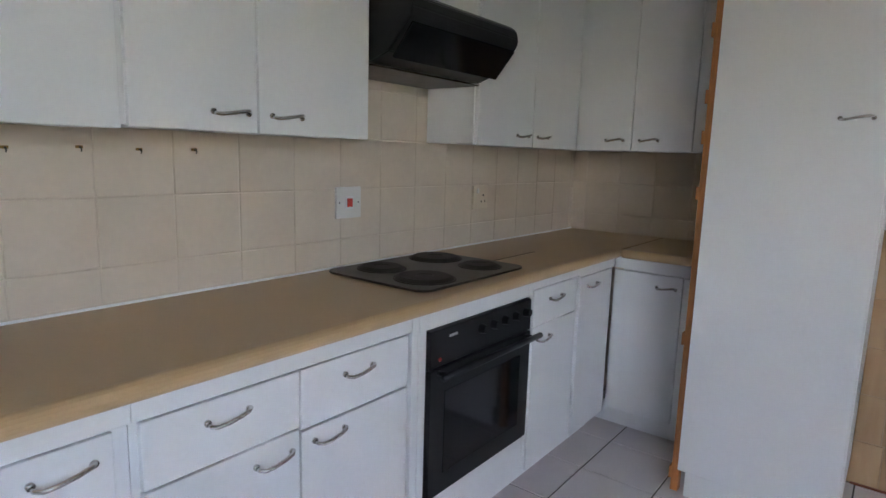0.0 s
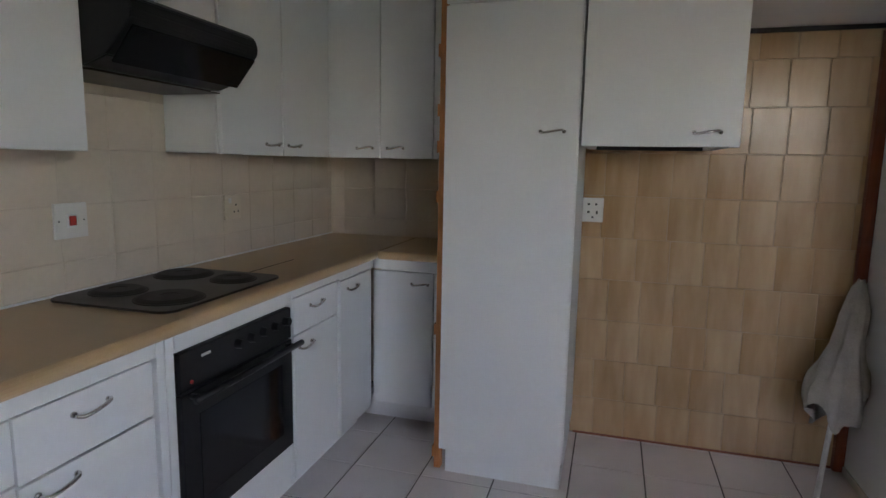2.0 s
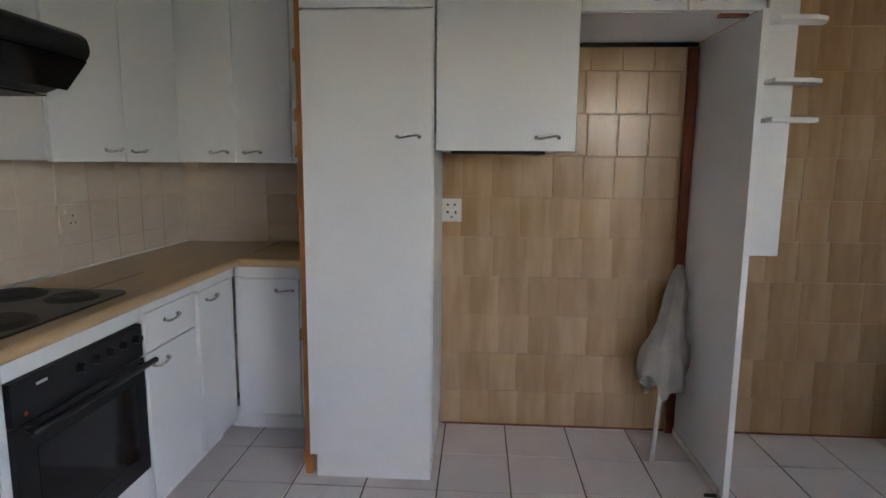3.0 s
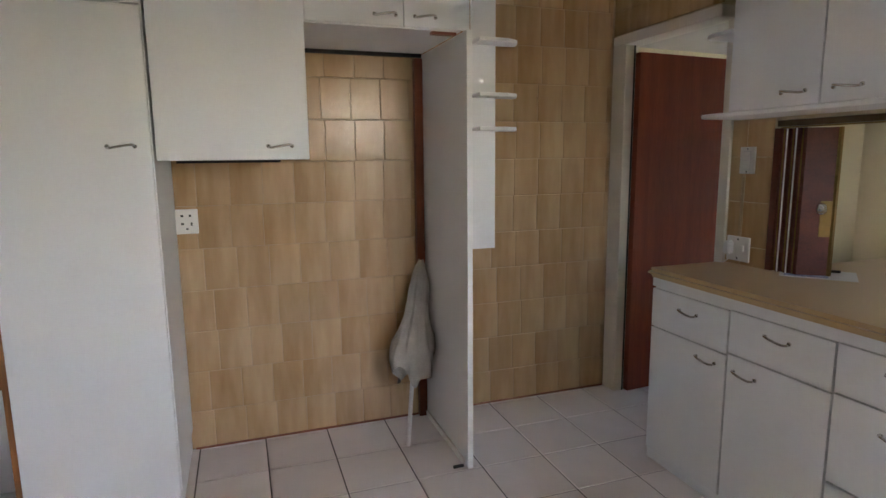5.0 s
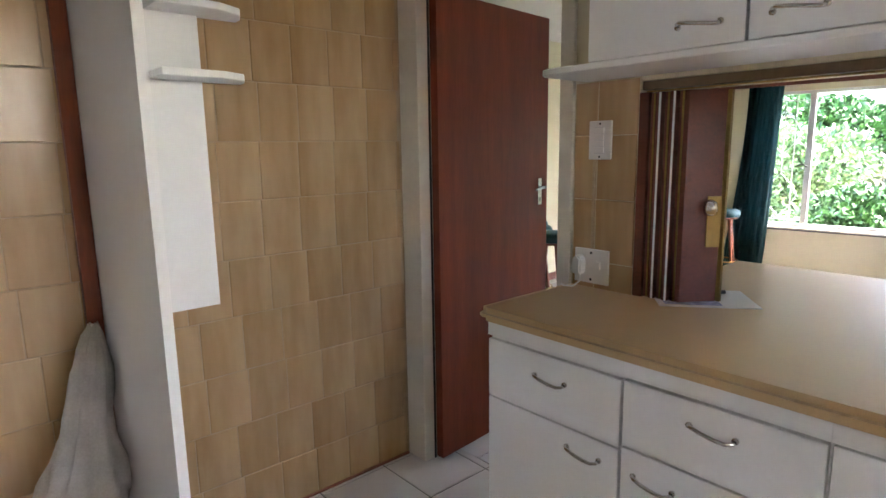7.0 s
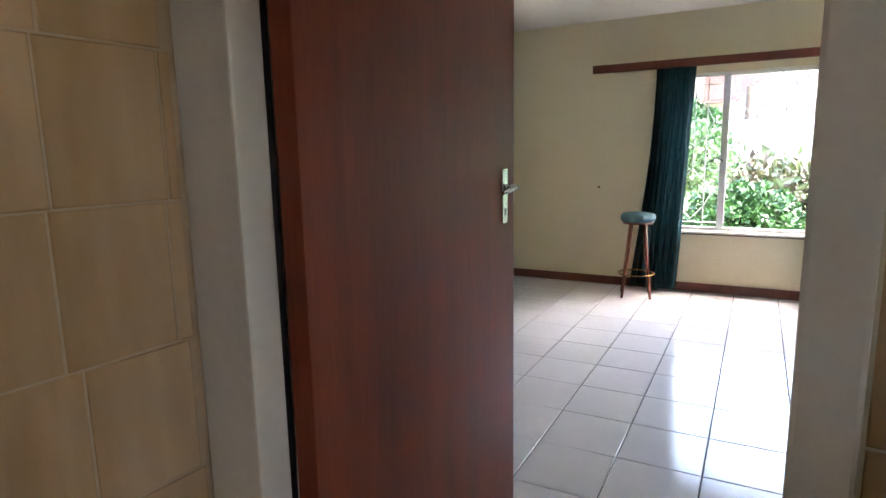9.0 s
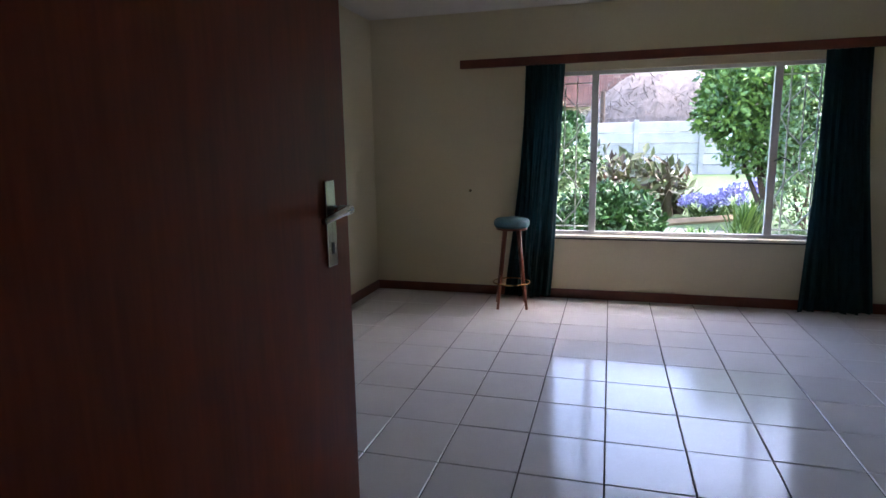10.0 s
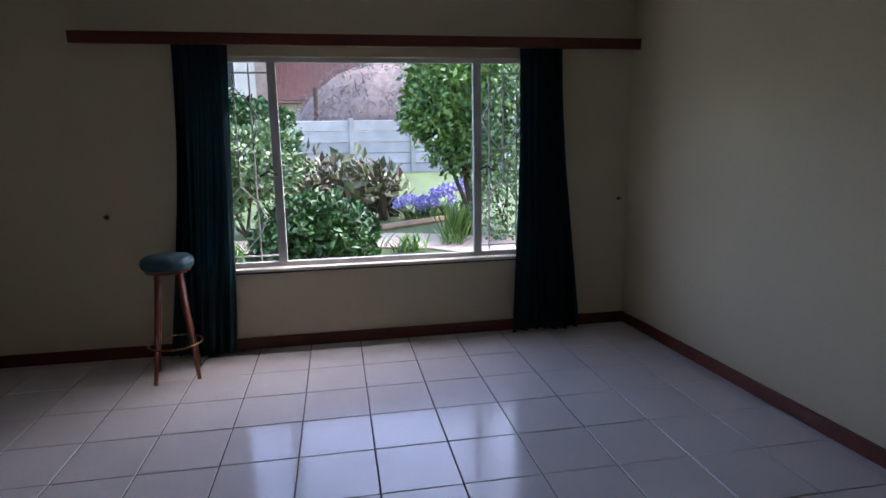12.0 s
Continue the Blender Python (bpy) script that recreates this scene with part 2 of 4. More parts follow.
def bow_handle(c, along, out, length=0.10):
    """A chrome bow handle centred at c."""
    c, a, o = Vector(c), Vector(along), Vector(out)
    bm = bmesh.new()
    h = length / 2
    pts = [c - a * h, c - a * h * 0.95 + o * 0.012, c - a * h * 0.75 + o * 0.022, c - a * h * 0.3 + o * 0.027, c + a * h * 0.3 + o * 0.027, c + a * h * 0.75 + o * 0.022, c + a * h * 0.95 + o * 0.012, c + a * h]
    pts = [p + Vector((0, 0, 0.006 * math.sin(3.0 * i / 7 * 2 - 3))) for i, p in enumerate(pts)]
    tube(bm, pts, 0.0048, 8)
    for s in (-1, 1):
        tube(bm, [c + a * h * s * 1.0 - o * 0.001, c + a * h * s + o * 0.005], 0.0075, 8)
    return bm


def front(kind, bm, handle, unit, along, out, hlen=0.10, label=""):
    """A door or drawer front with its handle."""
    d = part(kind, bm, M_WHITE, unit, label)
    if handle:
        part("handle", bow_handle(handle, along, out, hlen), M_CHROME, d, "chrome bow handle", smooth=True)
    return d


# ---- plan ----
X_STOVE, Y_RETURN, Y_FRIDGE, X_PART, X_PART2 = -1.285, 3.545, 3.235, 2.75, 2.85
X_WIN, Y_LEFT, Y_RIGHT, H_ROOM, Y_SOUTH = 7.718, 4.733, 0.33, 2.42, -1.6
DOOR_Y0, DOOR_Y1, DOOR_H = 2.47, 3.112, 2.065
HATCH_Y0, HATCH_Y1, HATCH_Z0, HATCH_Z1 = 0.5, 2.18, 0.885, 1.59
SIDE_Y0, SIDE_Y1 = -1.3, -0.5
WIN_Y0, WIN_Y1, WIN_Z0, WIN_Z1 = 1.03, 3.29, 0.55, 1.90

# ---- large structure ----
floor_k = structure("floor", box(X_STOVE - 0.1, X_PART2, Y_SOUTH - 0.1, Y_RETURN + 0.1, -0.12, -0.004), M_GROUT, "dark grout bed of the kitchen floor", "floor")
floor_l = structure("floor_lounge", box(X_PART2 - 0.2, X_WIN, 0.08, Y_LEFT, -0.12, -0.006), M_GROUT, "dark grout bed of the lounge floor", "floor")
structure("ceiling", box(X_STOVE - 0.1, X_PART2, Y_SOUTH - 0.1, Y_RETURN + 0.1, H_ROOM, H_ROOM + 0.1), M_CEIL, "plain off-white kitchen ceiling", "ceiling")
structure("ceiling_lounge", box(X_PART2 - 0.2, X_WIN + 0.2, -0.02, Y_LEFT + 0.1, H_ROOM + 0.003, H_ROOM + 0.1), M_CEIL, "plain off-white lounge ceiling", "ceiling")
wall_stove = structure("wall_west", box(X_STOVE - 0.1, X_STOVE - 0.0018, Y_SOUTH, Y_RETURN, 0, H_ROOM), M_GROUT_CREAM, "kitchen wall behind the hob with cream tiles", "wall")
wall_return = structure("wall_north_return", box(X_STOVE - 0.1, -0.30, Y_RETURN + 0.0018, Y_RETURN + 0.1, 0, H_ROOM), M_GROUT_CREAM, "short kitchen wall with cream tiles", "wall")
structure("wall_jog", box(-0.30, -0.22, Y_FRIDGE + 0.1, Y_RETURN + 0.1, 0, H_ROOM), M_WALLPLAIN, "short step in the kitchen wall", "wall")
wall_fridge = structure("wall_north", box(-0.30, X_PART - 0.072, Y_FRIDGE + 0.002, Y_FRIDGE + 0.1, 0, H_ROOM), M_GROUT_WALL, "kitchen wall tiled in beige", "wall")
bm = bmesh.new()
bx(bm, X_STOVE - 0.1, 1.7, Y_SOUTH - 0.1, Y_SOUTH, 0, H_ROOM)
bx(bm, 2.45, X_PART2, Y_SOUTH - 0.1, Y_SOUTH, 0, H_ROOM)
bx(bm, 1.7, 2.45, Y_SOUTH - 0.1, Y_SOUTH, 0, 1.8)
bx(bm, 1.7, 2.45, Y_SOUTH - 0.1, Y_SOUTH, 2.15, H_ROOM)
structure("wall_south", bm, M_WALLPLAIN, "plain painted kitchen wall with a window opening", "wall")
bm = bmesh.new()
bx(bm, X_PART + 0.008, X_PART2, Y_SOUTH, SIDE_Y0, 0, H_ROOM)
bx(bm, X_PART + 0.008, X_PART2, SIDE_Y0, SIDE_Y1, 0, 1.1)
bx(bm, X_PART + 0.008, X_PART2, SIDE_Y0, SIDE_Y1, 2.1, H_ROOM)
bx(bm, X_PART + 0.008, X_PART2, SIDE_Y1, HATCH_Y0, 0, H_ROOM)
bx(bm, X_PART + 0.008, X_PART2, HATCH_Y0, HATCH_Y1, 0, HATCH_Z0)
bx(bm, X_PART + 0.008, X_PART2, HATCH_Y0, HATCH_Y1, HATCH_Z1, H_ROOM)
bx(bm, X_PART + 0.002, X_PART2, HATCH_Y1, DOOR_Y0 - 0.03, 0, H_ROOM)
bx(bm, 2.66, 2.765, DOOR_Y0 - 0.03, Y_FRIDGE, DOOR_H + 0.03, H_ROOM)
bx(bm, X_PART - 0.07, X_PART2 - 0.06, Y_FRIDGE + 0.001, Y_LEFT + 0.1, 0, H_ROOM)
wall_part = structure("wall_partition", bm, M_PLASTER, "partition wall with a serving hatch and a doorway", "wall")
structure("wall_lounge_north", box(X_PART2, X_WIN + 0.2, Y_LEFT, Y_LEFT + 0.1, -0.12, H_ROOM), M_PLASTER, "cream painted lounge wall", "wall")
structure("wall_lounge_south", prism([(X_PART2 - 0.25, 0.09), (X_WIN + 0.2, Y_RIGHT + 0.01), (X_WIN + 0.2, Y_RIGHT - 0.1), (X_PART2 - 0.25, -0.02)], "z", -0.12, H_ROOM), M_PLASTER, "cream painted lounge wall", "wall")
bm = bmesh.new()
bx(bm, X_WIN, X_WIN + 0.2, Y_RIGHT, WIN_Y0, -0.12, H_ROOM)
bx(bm, X_WIN, X_WIN + 0.2, WIN_Y1, Y_LEFT, -0.12, H_ROOM)
bx(bm, X_WIN, X_WIN + 0.2, WIN_Y0, WIN_Y1, -0.12, WIN_Z0 - 0.02)
bx(bm, X_WIN, X_WIN + 0.2, WIN_Y0, WIN_Y1, WIN_Z1, H_ROOM)
structure("wall_window", bm, M_PLASTER, "cream painted lounge wall with a wide window opening", "wall")
for nm, b4 in (("baseboard", (X_WIN - 0.016, X_WIN, Y_RIGHT, Y_LEFT)), ("baseboard_north", (3.1, X_WIN - 0.016, Y_LEFT - 0.016, Y_LEFT))):
    structure(nm, box(*b4, 0, 0.08, 0.004), M_DARKWOOD, "dark red-brown wooden skirting board", "skirting")

structure("baseboard_south", prism([(X_PART2, 0.1075), (X_WIN - 0.016, Y_RIGHT), (X_WIN - 0.016, Y_RIGHT + 0.016), (X_PART2, 0.1235)], "z", 0, 0.08, 0.004), M_DARKWOOD, "dark red-brown wooden skirting board", "skirting")

# door frame, door
frame_ob = thing("door_frame", "cream painted steel frame of the open doorway", "door frame", loc=(X_PART, DOOR_Y1, 0))
frame_ob["kind"] = "structure"
for y0, y1, x0, x1 in ((DOOR_Y1, Y_FRIDGE - 0.003, 2.645, 2.732), (DOOR_Y0 - 0.055, DOOR_Y0, X_PART - 0.012, X_PART2 + 0.012)):
    part("jamb", box(x0, x1, y0, y1, 0, DOOR_H, 0.005), M_FRAME, frame_ob)
part("lintel", box(2.645, 2.772, DOOR_Y0 - 0.055, Y_FRIDGE - 0.003, DOOR_H + 0.001, DOOR_H + 0.055, 0.005), M_FRAME, frame_ob)
part("rebate", box(2.700, 2.711, DOOR_Y1 - 0.0015, DOOR_Y1 + 0.002, 0, DOOR_H - 0.002), M_DARK, frame_ob, "dark rebate gap")
door = thing("door_1", "open flush red-brown door with a chrome lever handle", "door", loc=(2.80, 3.085, 0))
door["kind"] = "structure"
leaf = part("leaf", box(2.768, 3.57, 3.065, 3.105, 0.012, 2.02, 0.002), M_DOOR, door)
for s, y in ((-1, 3.065), (1, 3.105)):
    bm = box(3.487, 3.518, min(y, y + s * 0.004), max(y, y + s * 0.004), 1.108, 1.242, 0.0015)
    plate = part("handle_plate", bm, M_CHROME, leaf, "chrome lock plate")
    bm = tube(bmesh.new(), [(3.503, y, 1.196), (3.503, y + s * 0.030, 1.196)], 0.008, 12)
    tube(bm, [(3.508, y + s * 0.033, 1.197), (3.485, y + s * 0.036, 1.197), (3.450, y + s * 0.036, 1.193), (3.425, y + s * 0.031, 1.188)], 0.0075, 10, 0.005)
    part("lever", bm, M_CHROME, leaf, "chrome lever", smooth=True)
    part("keyhole", box(3.500, 3.505, min(y, y + s * 0.0055), max(y, y + s * 0.0055), 1.128, 1.146), M_DARK, leaf)
for z in (0.25, 1.75):
    part("hinge", tube(bmesh.new(), [(2.80, 3.112, z), (2.80, 3.112, z + 0.1)], 0.007, 10), M_STEEL, door)

# lounge window
win = thing("window_1", "wide grey steel-framed window with burglar bars", "window", loc=(X_WIN + 0.05, 2.1, WIN_Z0))
win["kind"] = "structure"
XF0, XF1 = X_WIN + 0.03, X_WIN + 0.065
wf = part("window_frame", box(XF0, XF1, WIN_Y0, WIN_Y1, WIN_Z0, WIN_Z0 + 0.035, 0.003), M_STEEL, win)
part("head", box(XF0, XF1, WIN_Y0, WIN_Y1, WIN_Z1 - 0.03, WIN_Z1, 0.003), M_STEEL, win)
for y in (WIN_Y0, 1.415, 2.755, WIN_Y1 - 0.04):
    part("mullion", box(XF0 - 0.003, XF1 + 0.003, y, y + (0.055 if 1.2 < y < 3 else 0.04), WIN_Z0 + 0.035, WIN_Z1 - 0.03, 0.003), M_STEEL, win)
for y0, y1 in ((WIN_Y0 + 0.04, 1.415), (1.47, 2.755), (2.81, WIN_Y1 - 0.04)):
    p = part("pane", box(XF0 + 0.014, XF0 + 0.018, y0, y1, WIN_Z0 + 0.035, WIN_Z1 - 0.03), M_GLASS, win)
    p.visible_shadow = False
for y0, y1, sg in ((1.075, 1.415, 1), (2.81, 3.245, -1)):
    xb = XF1 + 0.02
    ym = (y0 + y1) / 2
    bm = bmesh.new()
    z0, z1 = WIN_Z0 + 0.04, WIN_Z1 - 0.04
    for z in (z0 + 0.03, z1 - 0.05):
        tube(bm, [(xb, y0, z), (xb, y1, z)], 0.006, 6)
    for y in (ym - 0.1, ym + 0.1):
        tube(bm, [(xb, y, z0), (xb, y, z1)], 0.006, 6)
    for zc in (z0 + 0.28, z1 - 0.36):
        for q in ((-1, -1), (-1, 1), (1, -1), (1, 1)):
            tube(bm, [(xb, ym, zc + q[1] * 0.22), (xb, ym + q[0] * 0.1, zc + q[1] * 0.11), (xb, ym + q[0] * 0.155, zc)], 0.006, 6)
    tube(bm, [(xb, ym, z1 - 0.05), (xb, ym, z0 + 0.5)], 0.006, 6)
    part("burglar_bars", bm, M_STEEL, win, "white painted bars in a diamond pattern")
for y in (1.43, 2.79):
    s = -1 if y < 2 else 1
    bm = tube(bmesh.new(), [(XF0, y, 1.16), (XF0 - 0.03, y, 1.165), (XF0 - 0.045, y + s * 0.04, 1.19), (XF0 - 0.045, y + s * 0.10, 1.155)], 0.007, 8)
    part("catch", bm, M_DARK, win, "black window catch", smooth=True)
structure("floor_trim", box(0.245, 2.64, Y_FRIDGE - 0.012, Y_FRIDGE - 0.0015, 0.0, 0.007), M_BATTEN, "dark red joint along the foot of the tiled wall", "trim")
structure("window_sill", box(X_WIN - 0.03, X_WIN + 0.03, WIN_Y0 - 0.02, WIN_Y1 + 0.02, WIN_Z0 - 0.02, WIN_Z0, 0.004), M_FRAME, "white painted inner window sill", "sill")
structure("trim", box(X_WIN - 0.012, X_WIN, WIN_Y0 - 0.02, WIN_Y1 + 0.02, WIN_Z0 - 0.034, WIN_Z0 - 0.021), M_SILLDARK, "dark strip under the window sill", "trim")

# ---- kitchen: base units beside the hob ----
XFR, XB = -0.76, X_STOVE + 0.004
Z_KICK, Z_TOP, T = 0.115, 0.888, 0.018


def stove_unit(name, y0, y1, label, fronts):
    """A base unit facing +x. fronts: (kind, y0, y1, z0, z1, handle y, handle z)."""
    u = thing(name, label, "cabinet", "base units along the hob wall", (XFR, (y0 + y1) / 2, 0))
    part("body", box(XB, XFR - 0.019, y0 + 0.001, y1 - 0.001, Z_KICK, Z_TOP), M_WHITE, u)
    part("plinth", box(XB, -0.86, y0, y1, 0, Z_KICK - 0.002), M_WHITE_EDGE, u)
    for kind, a, b, z0, z1, hy, hz in fronts:
        front(kind, box(XFR - T, XFR, a, b, z0, z1, 0.003), (XFR, hy, hz) if hy else None, u, (0, 1, 0), (1, 0, 0), 0.095)
    return u


stove_unit("base_cabinet", -0.55, 0.20, "white base cabinet with a wide drawer under the worktop", [("drawer", -0.54, 0.17, 0.70, 0.838, -0.2, 0.79), ("door", -0.54, -0.19, 0.12, 0.695, -0.25, 0.65), ("door", -0.185, 0.17, 0.12, 0.695, -0.12, 0.65)])
stove_unit("base_cabinet", 0.20, 0.735, "white base cabinet with a drawer over a door", [("drawer", 0.225, 0.703, 0.70, 0.838, 0.622, 0.793), ("door", 0.225, 0.703, 0.12, 0.695, 0.65, 0.65), ("fascia", 0.2, 0.735, 0.842, Z_TOP, 0, 0)])
stove_unit("base_cabinet", 0.735, 1.50, "white base cabinet with two drawers over two doors", [("drawer", 0.750, 1.107, 0.70, 0.838, 0.927, 0.792), ("drawer", 1.113, 1.485, 0.690, 0.838, 1.295, 0.791), ("door", 0.750, 1.107, 0.12, 0.695, 1.036, 0.65), ("door", 1.113, 1.485, 0.12, 0.684, 1.198, 0.651), ("fascia", 0.735, 1.5, 0.842, Z_TOP, 0, 0)])
stove_unit("base_cabinet", 2.185, 2.58, "narrow white base cabinet with a drawer over a door", [("drawer", 2.195, 2.562, 0.705, 0.848, 2.366, 0.797), ("door", 2.195, 2.562, 0.12, 0.700, 2.277, 0.649), ("fascia", 2.185, 2.58, 0.852, Z_TOP, 0, 0)])
stove_unit("base_cabinet", 2.58, 2.98, "narrow white corner base cabinet with a tall door", [("door", 2.592, 2.93, 0.12, 0.838, 2.708, 0.794), ("fascia", 2.58, 2.96, 0.842, Z_TOP, 0, 0)])
# oven housing and oven
u = thing("oven_housing", "white housing panel round the built-in oven", "cabinet", "base units along the hob wall", (XFR, 1.85, 0))
part("body", box(XB, XFR - 0.03, 1.502, 2.183, Z_KICK, 0.27), M_WHITE, u)
part("plinth", box(XB, -0.86, 1.5, 2.185, 0, Z_KICK - 0.002), M_WHITE_EDGE, u)
for a, b, z0, z1 in ((1.502, 1.530, 0.115, Z_TOP), (1.534, 1.565, 0.115, Z_TOP), (2.158, 2.183, 0.115, Z_TOP), (1.567, 2.156, 0.832, Z_TOP), (1.567, 2.156, 0.118, 0.288)):
    part("panel", box(XFR - 0.03, XFR, a, b, z0, z1, 0.003), M_WHITE, u)
oven = thing("oven", "black built-in electric oven with a glass door", "oven", loc=(XFR, 1.86, 0.29))
part("body", box(XB + 0.05, XFR - 0.006, 1.569, 2.154, 0.29, 0.829), M_BLACK, oven)
part("control_panel", box(XFR - 0.005, XFR + 0.012, 1.570, 2.153, 0.712, 0.828, 0.003), M_BLACK, oven)
odoor = part("door", box(XFR - 0.005, XFR + 0.014, 1.570, 2.153, 0.292, 0.706, 0.003), M_BLACK, oven)
part("glass", box(XFR + 0.0145, XFR + 0.0165, 1.64, 2.083, 0.36, 0.63, 0.0008), M_BLACKGLASS, odoor, "dark glass panel")
bm = tube(bmesh.new(), [(XFR + 0.05, 1.585, 0.694), (XFR + 0.05, 2.165, 0.694)], 0.011, 10)
for y in (1.61, 2.115):
    tube(bm, [(XFR + 0.012, y, 0.694), (XFR + 0.05, y, 0.694)], 0.009, 8)
part("handle", bm, M_BLACK, odoor, "black bar handle", smooth=True)
for y in (1.83, 1.90, 1.97, 2.04, 2.11):
    k = part("knob", tube(bmesh.new(), [(XFR + 0.012, y, 0.785), (XFR + 0.034, y, 0.785)], 0.017, 14, 0.014), M_BLACK, oven, "black round control knob")
part("indicator", tube(bmesh.new(), [(XFR + 0.012, 1.615, 0.735), (XFR + 0.015, 1.615, 0.735)], 0.006, 10), M_RED, oven, "small red indicator lamp")
part("badge", box(XFR + 0.012, XFR + 0.0135, 1.66, 1.70, 0.795, 0.803), M_STEEL, oven)

# return unit
u = thing("base_cabinet", "white base cabinet with one door in the corner", "cabinet", "", (-0.55, 3.0, 0))
part("body", box(-0.74, -0.345, 3.022, Y_RETURN, Z_KICK, Z_TOP), M_WHITE, u)
part("plinth", box(-0.86, -0.345, 3.10, Y_RETURN, 0, Z_KICK - 0.002), M_WHITE_EDGE, u)
front("door", box(-0.775, -0.455, 3.0, 3.02, 0.12, 0.822, 0.003), (-0.525, 3.0, 0.765), u, (1, 0, 0), (0, -1, 0), 0.085)
part("panel", box(-0.450, -0.346, 3.0, 3.02, 0.12, 0.822, 0.003), M_WHITE, u)
part("fascia", box(-0.775, -0.346, 2.985, 3.005, 0.834, Z_TOP, 0.002), M_WHITE, u)


def worktop_profile(front_c, back_c, z0=0.889, z1=0.93):
    """A post-formed edge: rounded nose at the front, square at the back."""
    s = 1 if front_c > back_c else -1
    r = (z1 - z0) / 2
    nose = [(front_c - s * r + s * r * math.cos(a), z0 + r + r * math.sin(a)) for a in [radians(-90 + 22.5 * i) for i in range(9)]]
    return [(back_c, z0)] + nose + [(back_c, z1)]


wt = thing("worktop", "tan laminate worktop with a rounded front edge", "worktop", loc=(-1.0, 1.2, 0.9))
part("slab", prism(worktop_profile(-0.725, XB), "y", -0.55, Y_RETURN - 0.002), M_TOP, wt)
prof = [(x, z) for x, z in worktop_profile(2.93, Y_RETURN - 0.002)]
part("return_slab", prism(prof, "x", -0.722, -0.345), M_TOP, wt)
part("joint_strip", box(-0.726, -0.719, 2.95, Y_RETURN - 0.01, 0.9295, 0.9312), M_BRASS, wt, "thin worktop joint strip")
part("sealant", box(XB, XB + 0.006, -0.55, Y_RETURN - 0.01, 0.929, 0.936), M_WHITE_EDGE, wt)
part("cut_line", box(-0.975, -0.970, 2.20, 2.56, 0.9295, 0.9308), M_DARK, wt, "dark slot beside the hob")

# hob
hob = thing("hob", "dark brown enamel hob with four solid plates", "hob", loc=(-1.02, 1.9, 0.93))
pts = []
for cx, cy, a0 in ((-0.845, 2.14, 0), (-1.20, 2.14, 90), (-1.20, 1.64, 180), (-0.845, 1.64, 270)):
    for k in range(6):
        a = radians(a0 + 18 * k)
        pts.append((cx + 0.05 * math.cos(a), cy + 0.05 * math.sin(a)))
part("pan", prism(pts, "z", 0.931, 0.939, 0.002, 1), M_HOB, hob)
for cx, cy, r in ((-1.13, 1.755, 0.078), (-1.135, 2.06, 0.095), (-0.915, 1.735, 0.095), (-0.915, 2.05, 0.072)):
    pl = part("hotplate", lathe([(r + 0.004, 0.939), (r + 0.003, 0.944), (r - 0.002, 0.947), (r - 0.012, 0.951), (0.03, 0.951), (0.026, 0.949), (0.002, 0.949)], 28, cx, cy), M_PLATE, hob)
    part("rim", lathe([(r + 0.010, 0.939), (r + 0.009, 0.942), (r + 0.005, 0.943), (r + 0.0045, 0.939)], 28, cx, cy), M_PLATE, pl, "dark steel rim", smooth=True)

# ---- wall units over the hob ----
XU = -1.03


def wall_unit(label, y0, y1, z0, doors, end=None):
    u = thing("wall_cabinet", label, "cabinet", "wall units along the hob wall", (XU, (y0 + y1) / 2, z0))
    part("body", box(XB, XU - 0.019, y0, y1, z0 + 0.004, 2.40, 0.002), M_WHITE, u)
    for a, b, hy in doors:
        front("door", box(XU - T, XU, a + 0.003, b - 0.003, z0, 2.395, 0.003), (XU, hy, z0 + 0.047) if hy else None, u, (0, 1, 0), (1, 0, 0), 0.095)
    return u


wall_unit("white wall cabinet with two plain doors", -0.30, 0.45, 1.375, [(-0.30, 0.07, 0.0), (0.07, 0.45, 0.0)])
wall_unit("white wall cabinet with a plain door", 0.45, 0.865, 1.375, [(0.45, 0.865, 0.52)])
wall_unit("white wall cabinet with two plain doors beside the extractor", 0.865, 1.588, 1.38, [(0.875, 1.197, 1.12), (1.197, 1.588, 1.285)])
wall_unit("small white wall cabinet above the extractor hood", 1.59, 2.16, 1.806, [(1.60, 1.875, 0), (1.875, 2.155, 0)])
wall_unit("white wall cabinet with two plain doors in the corner", 2.162, 3.04, 1.385, [(2.165, 2.59, 2.503), (2.59, 3.03, 2.676)])
u = thing("wall_cabinet", "white corner wall cabinet with two narrow doors", "cabinet", "", (-0.7, 3.05, 1.386))
part("body", box(XB, -0.335, 3.07, Y_RETURN, 1.39, 2.40, 0.002), M_WHITE, u)
for a, b, hx in ((-1.045, -0.764, -0.845), (-0.760, -0.485, -0.68)):
    front("door", box(a, b, 3.05, 3.068, 1.386, 2.395, 0.003), (hx, 3.05, 1.436), u, (1, 0, 0), (0, -1, 0), 0.085)
part("end_panel", box(-0.482, -0.36, 3.052, 3.068, 1.386, 2.395, 0.002), M_WHITE, u)

